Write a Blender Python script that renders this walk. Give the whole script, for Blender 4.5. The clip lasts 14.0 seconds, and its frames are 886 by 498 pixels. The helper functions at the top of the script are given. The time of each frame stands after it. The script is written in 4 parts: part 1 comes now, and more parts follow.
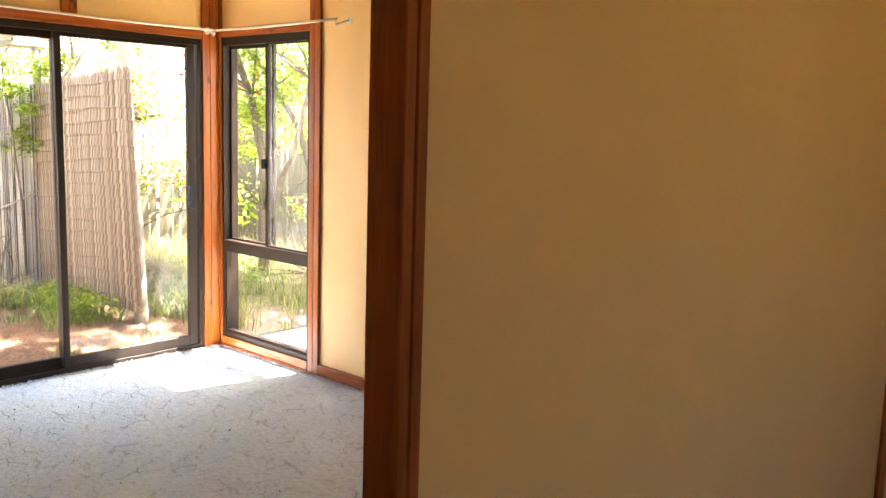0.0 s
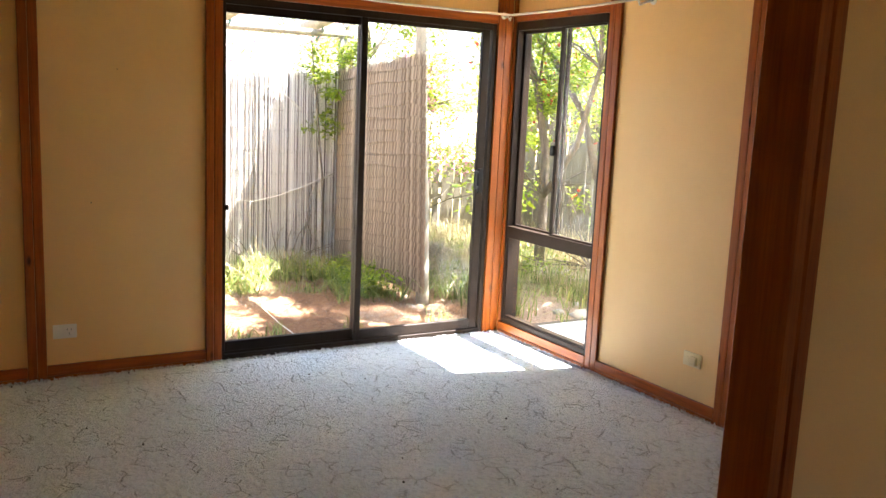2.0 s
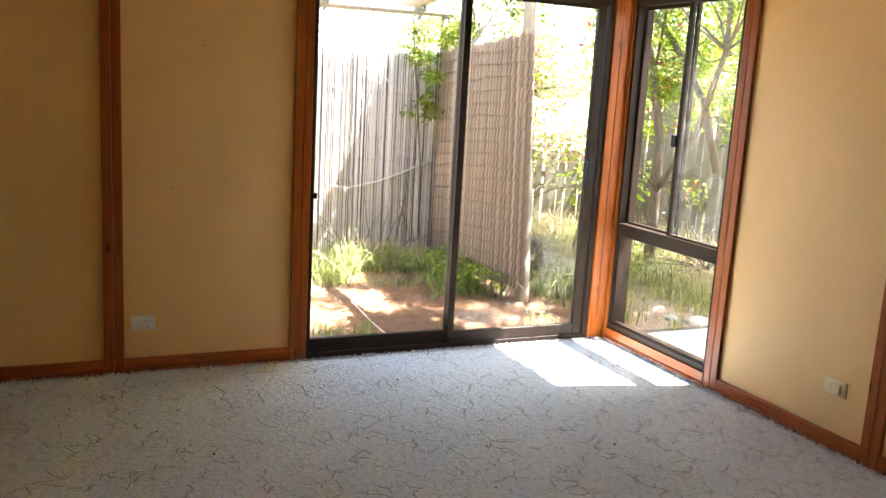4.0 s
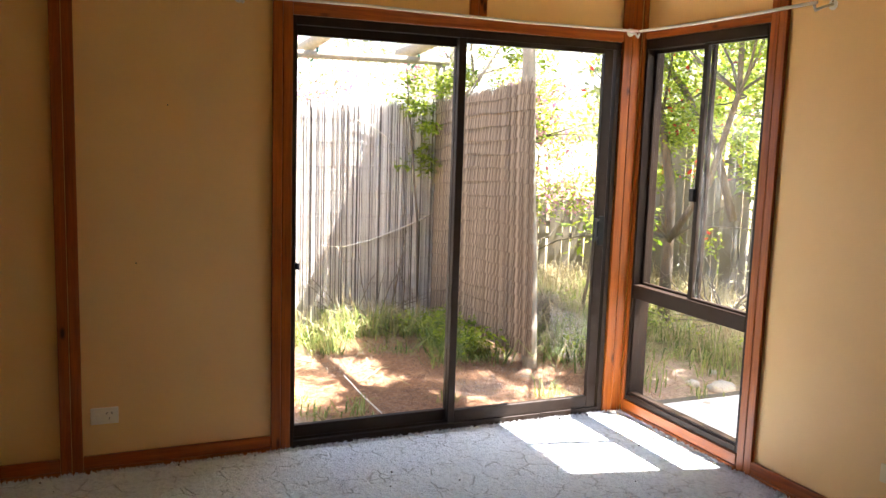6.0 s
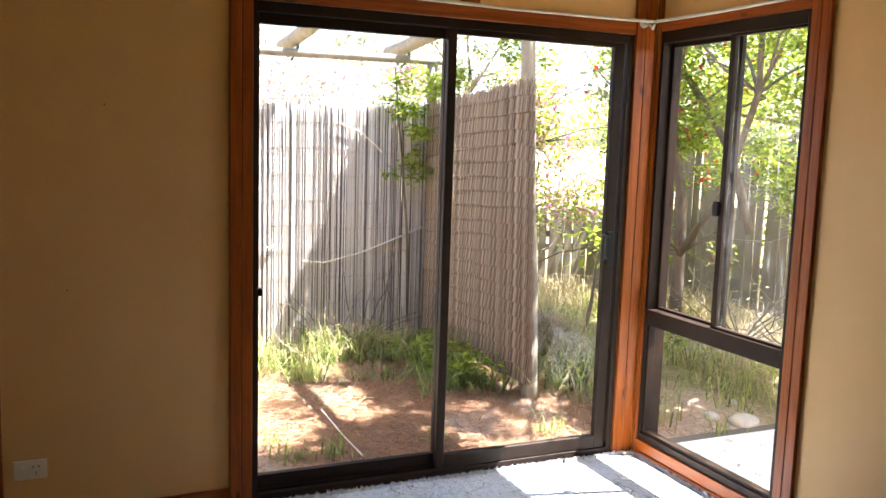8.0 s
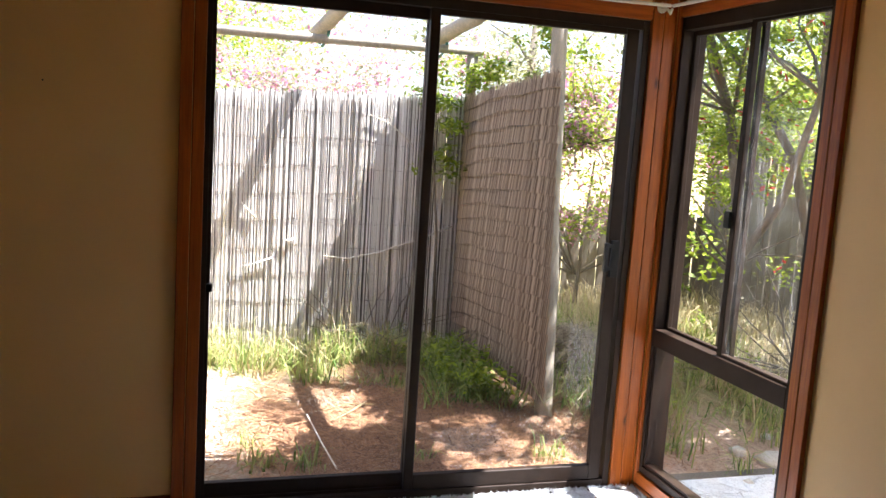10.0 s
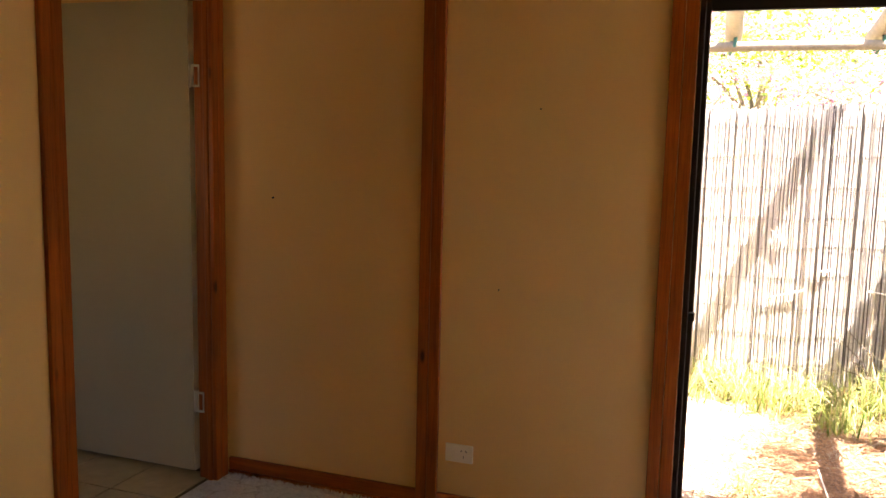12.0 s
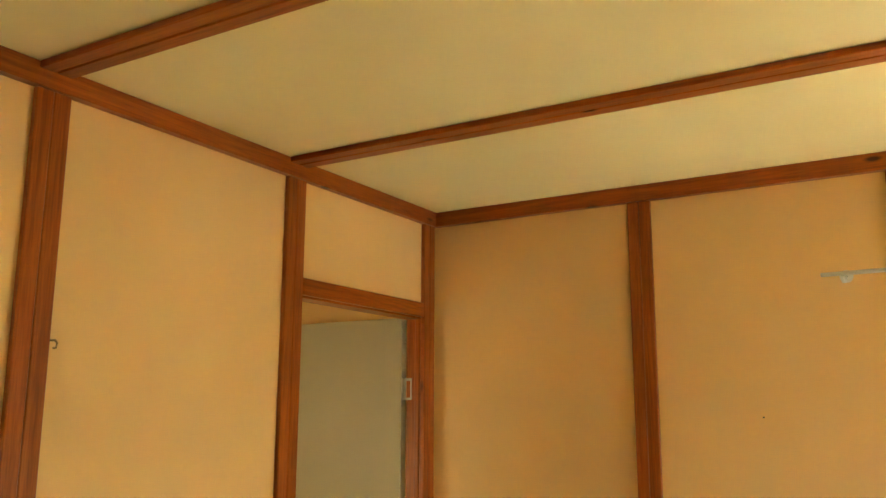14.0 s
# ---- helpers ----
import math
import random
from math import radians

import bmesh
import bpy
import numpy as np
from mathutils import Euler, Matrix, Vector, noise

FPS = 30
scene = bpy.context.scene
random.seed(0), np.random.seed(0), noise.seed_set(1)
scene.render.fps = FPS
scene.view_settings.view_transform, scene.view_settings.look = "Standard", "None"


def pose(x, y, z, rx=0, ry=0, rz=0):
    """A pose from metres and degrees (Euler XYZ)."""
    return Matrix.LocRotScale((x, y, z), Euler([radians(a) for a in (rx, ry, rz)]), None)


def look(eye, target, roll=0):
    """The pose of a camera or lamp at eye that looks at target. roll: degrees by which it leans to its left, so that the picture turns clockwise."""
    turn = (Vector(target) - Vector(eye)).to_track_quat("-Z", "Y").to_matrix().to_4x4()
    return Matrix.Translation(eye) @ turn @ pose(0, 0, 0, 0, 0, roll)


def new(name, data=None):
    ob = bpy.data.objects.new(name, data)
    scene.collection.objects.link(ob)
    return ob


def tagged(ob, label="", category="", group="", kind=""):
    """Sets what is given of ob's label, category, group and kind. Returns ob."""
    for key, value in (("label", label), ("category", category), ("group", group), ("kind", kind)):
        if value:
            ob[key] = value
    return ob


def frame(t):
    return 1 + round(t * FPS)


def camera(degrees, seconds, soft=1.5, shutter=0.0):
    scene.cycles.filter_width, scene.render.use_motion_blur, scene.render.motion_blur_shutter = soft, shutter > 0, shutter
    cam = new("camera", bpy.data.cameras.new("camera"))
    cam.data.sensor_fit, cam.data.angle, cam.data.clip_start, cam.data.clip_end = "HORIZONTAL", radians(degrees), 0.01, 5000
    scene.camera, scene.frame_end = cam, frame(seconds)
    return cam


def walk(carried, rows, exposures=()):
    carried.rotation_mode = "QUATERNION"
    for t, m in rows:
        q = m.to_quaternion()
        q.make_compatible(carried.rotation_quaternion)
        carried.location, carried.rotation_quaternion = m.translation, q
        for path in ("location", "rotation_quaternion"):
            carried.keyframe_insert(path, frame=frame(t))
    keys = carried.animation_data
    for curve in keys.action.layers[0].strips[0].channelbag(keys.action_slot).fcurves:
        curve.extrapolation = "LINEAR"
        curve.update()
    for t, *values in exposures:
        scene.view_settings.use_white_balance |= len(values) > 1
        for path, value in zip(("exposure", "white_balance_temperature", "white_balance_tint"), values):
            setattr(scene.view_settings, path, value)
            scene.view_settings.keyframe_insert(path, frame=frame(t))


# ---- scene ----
cam = camera(54.4, 14.0)
PATH = [
    (0, (0.157, 0.478, 1.539), (-1.154, 1.962, 1.256), 1.7),
    (0.5, (0.12, 0.47, 1.518), (-1.379, 1.764, 1.239), 1.8),
    (1, (0.131, 0.476, 1.526), (-1.511, 1.581, 1.236), 2.6),
    (1.5, (0.085, 0.497, 1.482), (-1.623, 1.493, 1.177), 2.9),
    (2, (-0.054, 0.499, 1.496), (-1.747, 1.514, 1.174), 2.6),
    (2.5, (-0.147, 0.507, 1.474), (-1.834, 1.53, 1.142), 2.8),
    (3, (-0.229, 0.56, 1.477), (-1.958, 1.508, 1.14), 3.5),
    (3.5, (-0.322, 0.665, 1.474), (-2.116, 1.476, 1.123), 3.6),
    (4, (-0.457, 0.699, 1.479), (-2.248, 1.511, 1.114), 3.3),
    (6.5, (-0.992, 0.972, 1.541), (-2.805, 1.779, 1.291), 1.6),
    (7, (-1.139, 1.005, 1.537), (-2.947, 1.822, 1.284), 1.6),
    (9.5, (-1.504, 1.665, 1.533), (-3.363, 2.356, 1.272), 3.7),
    (10, (-1.508, 1.805, 1.529), (-3.4, 2.396, 1.261), 3.7),
    (10.5, (-1.581, 1.923, 1.512), (-3.511, 2.374, 1.244), 3.0),
    (11, (-1.682, 2.022, 1.526), (-3.663, 2.013, 1.249), 1.8),
    (11.5, (-1.699, 2.08, 1.518), (-3.65, 1.719, 1.261), 1.5),
    (12, (-1.671, 2.12, 1.525), (-3.534, 1.444, 1.258), 1.3),
    (12.2, (-1.663, 2.118, 1.518), (-3.5, 1.374, 1.255), 1.3),
    (12.5, (-1.659, 2.094, 1.526), (-3.468, 1.282, 1.262), 1.3),
    (13, (-1.639, 2.056, 1.566), (-3.441, 1.193, 1.469), 0.6),
    (13.2, (-1.612, 2.006, 1.567), (-3.397, 1.106, 1.632), 0.4),
    (13.5, (-1.602, 2.01, 1.6), (-3.328, 1.021, 1.813), 0.4),
    (13.6, (-1.589, 1.996, 1.606), (-3.307, 1.003, 1.856), 0.3),
    (14, (-1.574, 1.979, 1.617), (-3.255, 0.966, 2.0), 0.2),
]
EXPOSURES = [(0.0, 4.50, 6550, 12), (0.6, 3.90, 6350, 11), (1.5, 3.85, 6250, 11), (3.0, 4.10, 6250, 10), (4.2, 3.80, 6250, 11), (6.5, 3.38, 6350, 16),
             (9.5, 2.80, 6050, 16), (11.0, 2.45, 6050, 19), (11.6, 2.98, 6600, 21), (12.0, 3.45, 7250, 24), (12.5, 4.03, 7500, 24), (14.0, 5.08, 7080, 2)]
walk(cam, [(t, look(eye, target, roll)) for t, eye, target, roll in PATH], EXPOSURES)

# ---- world, sun ----
SUN = Vector((0.112, 0.468, 1.0)).normalized()
world = bpy.data.worlds.new("sky")
scene.world = world
world.use_nodes = True
wn = world.node_tree.nodes
sky = wn.new("ShaderNodeTexSky")
sky.sky_type = "NISHITA"
sky.sun_disc = False
sky.sun_elevation = math.asin(SUN.z)
sky.sun_rotation = math.atan2(SUN.x, SUN.y)
sky.dust_density = 2.5
world.node_tree.links.new(sky.outputs[0], wn["Background"].inputs[0])
wn["Background"].inputs[1].default_value = 0.085
sun_data = bpy.data.lights.new("sun", "SUN")
sun_data.energy, sun_data.angle, sun_data.color = 5.0, radians(0.5), (1.0, 0.962, 0.905)
sun = new("sun", sun_data)
sun.matrix_world = look(SUN * 30, (0, 0, 0))


# ---- materials ----
class Mat:
    """A node material with short ways to add and join nodes."""

    def __init__(self, name):
        self.m = bpy.data.materials.new(name)
        self.m.use_nodes = True
        self.t = self.m.node_tree
        self.b = self.t.nodes["Principled BSDF"]
        self.out = self.t.nodes["Material Output"]

    def add(self, kind, **sets):
        n = self.t.nodes.new("ShaderNode" + kind)
        for k, v in sets.items():
            n.inputs[k.replace("_", " ")].default_value = v
        return n

    def join(self, a, b):
        self.t.links.new(a, b)

    def coords(self, scale=(1, 1, 1), kind="Object"):
        c, m = self.add("TexCoord"), self.add("Mapping")
        m.inputs["Scale"].default_value = scale
        self.join(c.outputs[kind], m.inputs["Vector"])
        return m.outputs[0]

    def noise(self, vec, scale, detail=3.0, rough=0.55, distort=0.0):
        n = self.add("TexNoise", Scale=scale, Detail=detail, Roughness=rough, Distortion=distort)
        self.join(vec, n.inputs["Vector"])
        return n.outputs["Fac"]

    def ramp(self, fac, stops):
        r = self.add("ValToRGB")
        e = r.color_ramp.elements
        while len(e) < len(stops):
            e.new(0.5)
        for el, (p, c) in zip(e, stops):
            el.position, el.color = p, (*c, 1) if len(c) == 3 else c
        self.join(fac, r.inputs[0])
        return r.outputs[0]

    def mix(self, fac, a, b, blend="MIX"):
        n = self.t.nodes.new("ShaderNodeMix")
        n.data_type, n.blend_type = "RGBA", blend
        for sock, v in ((n.inputs[0], fac), (n.inputs[6], a), (n.inputs[7], b)):
            if hasattr(v, "links"):
                self.join(v, sock)
            else:
                sock.default_value = v if isinstance(v, float) else (*v, 1)
        return n.outputs[2]

    def bump(self, height, strength, distance):
        n = self.add("Bump", Strength=strength, Distance=distance)
        self.join(height, n.inputs["Height"])
        self.join(n.outputs[0], self.b.inputs["Normal"])

    def set(self, **sets):
        for k, v in sets.items():
            sock = self.b.inputs[k.replace("_", " ")]
            if hasattr(v, "links"):
                self.join(v, sock)
            else:
                sock.default_value = (*v, 1) if isinstance(v, tuple) else v
        return self


def pine(name, axis, light, dark, rough=0.38):
    m = Mat(name)
    long, across = 1.2, 26.0
    sc = [across] * 3
    sc[axis] = long
    vec = m.coords(tuple(sc))
    inf = m.add("ObjectInfo").outputs["Random"]
    shift = m.add("VectorMath")
    shift.operation = "ADD"
    comb = m.add("CombineXYZ")
    mul = m.add("Math")
    mul.operation = "MULTIPLY"
    mul.inputs[1].default_value = 37.0
    m.join(inf, mul.inputs[0])
    for k in range(3):
        m.join(mul.outputs[0], comb.inputs[k])
    m.join(vec, shift.inputs[0])
    m.join(comb.outputs[0], shift.inputs[1])
    vec = shift.outputs[0]
    grain = m.noise(vec, 1.6, 5, 0.6, 0.7)
    fine = m.noise(vec, 9.0, 2, 0.5)
    col = m.ramp(grain, [(0.3, dark), (0.72, light)])
    col = m.mix(0.25, col, m.ramp(fine, [(0.35, dark), (0.6, light)]))
    # knots
    ks = [9.0] * 3
    ks[axis] = 3.2
    kv = m.add("VectorMath")
    kv.operation = "ADD"
    m.join(m.coords(tuple(ks)), kv.inputs[0])
    m.join(comb.outputs[0], kv.inputs[1])
    vor = m.add("TexVoronoi", Scale=1.0)
    m.join(kv.outputs[0], vor.inputs["Vector"])
    knot = m.ramp(vor.outputs["Distance"], [(0.05, (0, 0, 0)), (0.12, (1, 1, 1))])
    col = m.mix(knot, tuple(c * 0.22 for c in dark), col)
    big = m.noise(m.coords((1, 1, 1)), 2.3, 2)
    col = m.mix(m.ramp(big, [(0.35, (0, 0, 0)), (0.7, (1, 1, 1))]), m.mix(0.22, col, dark), col)
    m.set(Base_Color=col, Roughness=rough, Coat_Weight=0.04)
    m.b.inputs["Specular IOR Level"].default_value = 0.28
    m.b.inputs["Coat Roughness"].default_value = 0.25
    m.bump(fine, 0.12, 0.002)
    return m.m


PINE_L, PINE_D = (0.50, 0.128, 0.013), (0.19, 0.040, 0.004)
PINE = [pine("varnished_pine_" + "xyz"[a], a, PINE_L, PINE_D) for a in range(3)]


def painted(name, col, tone, rough=0.55, scale=380.0):
    m = Mat(name)
    v = m.coords()
    cloud = m.noise(v, 1.7, 4, 0.6)
    weave = m.noise(v, scale, 2, 0.5)
    c = m.mix(m.ramp(cloud, [(0.3, (0, 0, 0)), (0.75, (1, 1, 1))]), col, tone)
    marks = m.ramp(m.noise(v, 5.5, 6, 0.7), [(0.66, (0, 0, 0)), (0.8, (1, 1, 1))])
    c = m.mix(m.mix(marks, (0.0, 0.0, 0.0), (0.16, 0.16, 0.16)), c, tuple(x * 0.7 for x in tone))
    m.set(Base_Color=c, Roughness=rough)
    m.bump(weave, 0.25, 0.0012)
    return m.m


CREAM = painted("cream_wall_lining", (0.85, 0.562, 0.235), (0.80, 0.515, 0.205))
CEIL = painted("cream_ceiling_board", (0.83, 0.69, 0.32), (0.79, 0.64, 0.28), 0.7, 220.0)
DOORGREY = painted("pale_grey_door_paint", (0.50, 0.43, 0.27), (0.45, 0.385, 0.24), 0.45, 60.0)
SHEATH = painted("outer_cladding", (0.42, 0.36, 0.27), (0.36, 0.30, 0.22), 0.7)


def carpet():
    m = Mat("sculpted_wool_carpet")
    v = m.coords()
    warp = m.add("TexNoise", Scale=12.0, Detail=5.0)
    m.join(v, warp.inputs["Vector"])
    sc = m.add("VectorMath")
    sc.operation = "SCALE"
    sc.inputs["Scale"].default_value = 0.055
    m.join(warp.outputs["Color"], sc.inputs[0])
    ad = m.add("VectorMath")
    ad.operation = "ADD"
    m.join(v, ad.inputs[0])
    m.join(sc.outputs[0], ad.inputs[1])
    vor = m.add("TexVoronoi", Scale=10.0)
    vor.feature = "DISTANCE_TO_EDGE"
    m.join(ad.outputs[0], vor.inputs["Vector"])
    crack = m.ramp(vor.outputs["Distance"], [(0.006, (1, 1, 1)), (0.05, (0, 0, 0))])
    gate = m.ramp(m.noise(v, 7.0, 5, 0.7), [(0.49, (0, 0, 0)), (0.56, (1, 1, 1))])
    line = m.mix(1.0, crack, gate, "MULTIPLY")
    tuft = m.noise(v, 85.0, 5, 0.8)
    mott = m.noise(v, 34.0, 5, 0.7)
    wear = m.noise(v, 1.3, 4, 0.6)
    base = m.ramp(mott, [(0.32, (0.64, 0.69, 0.73)), (0.54, (0.86, 0.91, 0.945))])
    base = m.mix(m.ramp(wear, [(0.4, (0, 0, 0)), (0.75, (1, 1, 1))]), base, m.mix(0.25, base, (0.62, 0.57, 0.46)))
    base = m.mix(m.ramp(tuft, [(0.34, (0.6, 0.6, 0.6)), (0.45, (0, 0, 0))]), base, (0.40, 0.37, 0.33))
    # shadow inside the sculpted grooves is put into the pile colour
    col = m.mix(m.mix(1.0, line, (0.40, 0.40, 0.40), "MULTIPLY"), base, (0.22, 0.20, 0.18))
    m.set(Base_Color=col, Roughness=0.95, Sheen_Weight=0.3)
    m.b.inputs["Specular IOR Level"].default_value = 0.1
    h = m.mix(line, m.mix(0.8, tuft, mott), (0.0, 0.0, 0.0))
    m.bump(h, 1.0, 0.03)
    return m.m


CARPET = carpet()


def metal(name, col, rough, metallic, wear=0.3):
    m = Mat(name)
    v = m.coords()
    n = m.noise(v, 14.0, 5, 0.7)
    c = m.mix(m.ramp(n, [(0.4, (0, 0, 0)), (0.75, (wear, wear, wear))]), col, tuple(min(1.0, x * 2.4 + 0.03) for x in col))
    m.set(Base_Color=c, Roughness=rough, Metallic=metallic)
    m.bump(m.noise(v, 120.0, 2), 0.05, 0.001)
    if metallic == 0.0:
        m.b.inputs["Specular IOR Level"].default_value = 0.12
    return m.m


BRONZE = metal("dark_bronze_aluminium", (0.026, 0.016, 0.0105), 0.45, 0.0, 0.12)
BLACK = metal("black_latch_plastic", (0.011, 0.011, 0.011), 0.42, 0.0, 0.1)
BLACK.node_tree.nodes["Principled BSDF"].inputs["Specular IOR Level"].default_value = 0.2
STEEL = metal("zinc_hinge_steel", (0.62, 0.58, 0.48), 0.5, 0.25)
BRASS = metal("tarnished_brass", (0.28, 0.18, 0.07), 0.35, 0.9)


def plain(name, col, rough=0.4, spec=0.5, var=0.12):
    m = Mat(name)
    n = m.noise(m.coords(), 6.0, 4, 0.6)
    c = m.mix(m.ramp(n, [(0.35, (0, 0, 0)), (0.7, (1, 1, 1))]), col, tuple(x * (1 - var) for x in col))
    m.set(Base_Color=c, Roughness=rough)
    m.b.inputs["Specular IOR Level"].default_value = spec
    return m.m


WHITE = plain("white_enamel", (0.80, 0.78, 0.72), 0.35)
PLATE = plain("white_plastic_plate", (0.90, 0.86, 0.76), 0.5, 0.3)
OLDPLATE = plain("yellowed_plastic_plate", (0.85, 0.71, 0.40), 0.35)
SLOT = plain("dark_slot", (0.02, 0.018, 0.016), 0.6)
OPAL = plain("opal_glass", (0.82, 0.80, 0.74), 0.15)
DEBRIS = plain("plaster_chip", (0.7, 0.67, 0.6), 0.9)


def glass(name, dirt):
    m = Mat(name)
    tr = m.add("BsdfTransparent")
    tr.inputs[0].default_value = (0.985, 0.99, 0.985, 1)
    gl = m.add("BsdfGlossy", Roughness=0.01)
    lw = m.add("LayerWeight", Blend=0.5)
    pw = m.add("Math")
    pw.operation = "POWER"
    pw.inputs[1].default_value = 5.0
    m.join(lw.outputs["Facing"], pw.inputs[0])
    fr = m.add("Math")
    fr.operation = "MULTIPLY_ADD"
    fr.inputs[1].default_value, fr.inputs[2].default_value = 0.6, 0.010
    m.join(pw.outputs[0], fr.inputs[0])
    mx = m.add("MixShader")
    m.join(fr.outputs[0], mx.inputs[0])
    m.join(tr.outputs[0], mx.inputs[1])
    m.join(gl.outputs[0], mx.inputs[2])
    v = m.coords()
    n = m.ramp(m.noise(v, 4.0, 6, 0.75, 1.2), [(0.45, (0.0, 0.0, 0.0)), (0.9, (dirt * 0.3, dirt * 0.3, dirt * 0.3))])
    sm = m.noise(m.coords((95, 95, 3.2)), 1.0, 5, 0.75, 0.6)
    area = m.ramp(m.noise(v, 2.6, 3, 0.6), [(0.42, (0, 0, 0)), (0.62, (1, 1, 1))])
    streak = m.ramp(sm, [(0.58, (0, 0, 0)), (0.68, (dirt * 2.2, dirt * 2.2, dirt * 2.2))])
    smear = m.mix(1.0, streak, area, "MULTIPLY")
    tot = m.mix(1.0, n, smear, "ADD")
    df = m.add("BsdfTranslucent")
    df.inputs[0].default_value = (0.75, 0.76, 0.74, 1)
    m2 = m.add("MixShader")
    m.join(tot, m2.inputs[0])
    m.join(mx.outputs[0], m2.inputs[1])
    m.join(df.outputs[0], m2.inputs[2])
    m.join(m2.outputs[0], m.out.inputs["Surface"])
    return m.m


GLASS = glass("door_glass", 0.0015)
DIRTY = glass("dusty_window_glass", 0.12)


def leafy(name, a, b, trans=0.5, rough=0.5, between=()):
    m = Mat(name)
    g = m.add("NewGeometry").outputs["Random Per Island"]
    c = m.ramp(g, [(0.0, a), *between, (1.0, b)])
    m.set(Base_Color=c, Roughness=rough)
    tl = m.add("BsdfTranslucent")
    m.join(c, tl.inputs[0])
    mx = m.add("MixShader", Fac=trans)
    m.join(m.b.outputs[0], mx.inputs[1])
    m.join(tl.outputs[0], mx.inputs[2])
    m.join(mx.outputs[0], m.out.inputs["Surface"])
    return m.m


LEAF = leafy("fresh_green_leaf", (0.10, 0.17, 0.012), (0.44, 0.53, 0.05), 0.55)
LEAF_DULL = leafy("olive_leaf", (0.17, 0.18, 0.08), (0.40, 0.40, 0.23))
FLOWER = leafy("pink_blossom", (0.46, 0.15, 0.27), (0.64, 0.40, 0.50))
REDFL = leafy("red_blossom", (0.45, 0.02, 0.02), (0.6, 0.08, 0.06))
GRASS = leafy("green_grass_blade", (0.07, 0.14, 0.02), (0.46, 0.50, 0.16), 0.45)
STRAW = leafy("dry_grass_blade", (0.30, 0.235, 0.11), (0.55, 0.47, 0.27), 0.3)
NEEDLE = leafy("fallen_pine_needle", (0.11, 0.045, 0.02), (0.52, 0.30, 0.16), 0.15, 0.8)
# bleached reeds; the near-black end of the ramp paints shaded gaps between them
REED = leafy("bleached_and_gap_dark_reed", (0.045, 0.038, 0.032), (0.93, 0.91, 0.88), 0.1, 0.75, ((0.20, (0.12, 0.105, 0.09)), (0.32, (0.62, 0.585, 0.54))))
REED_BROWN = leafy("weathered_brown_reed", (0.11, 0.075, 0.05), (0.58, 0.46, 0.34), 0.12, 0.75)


def bark(name, a, b, axis=2):
    m = Mat(name)
    sc = [30.0] * 3
    sc[axis] = 4.0
    n = m.noise(m.coords(tuple(sc)), 1.0, 6, 0.7, 0.5)
    big = m.noise(m.coords(), 3.0, 3)
    c = m.mix(big, m.ramp(n, [(0.3, a), (0.7, b)]), m.ramp(n, [(0.3, tuple(x * 0.7 for x in a)), (0.7, a)]))
    m.set(Base_Color=c, Roughness=0.85)
    m.bump(n, 0.6, 0.01)
    return m.m


LOG = bark("weathered_pine_log", (0.27, 0.235, 0.18), (0.46, 0.41, 0.33))
BARK = bark("grey_bark", (0.12, 0.095, 0.07), (0.28, 0.235, 0.18))
PALING = bark("grey_paling", (0.15, 0.125, 0.095), (0.29, 0.25, 0.195))
DRYCANE = plain("bleached_dry_cane", (0.78, 0.73, 0.62), 0.6, 0.3)
HAY = leafy("grey_dead_grass", (0.12, 0.09, 0.055), (0.50, 0.43, 0.32), 0.15, 0.8)
STRAP = plain("green_strap", (0.06, 0.22, 0.18), 0.5)
WIRE_SHADE = metal("rusty_wire_and_tier_shade", (0.10, 0.075, 0.055), 0.6, 0.4)


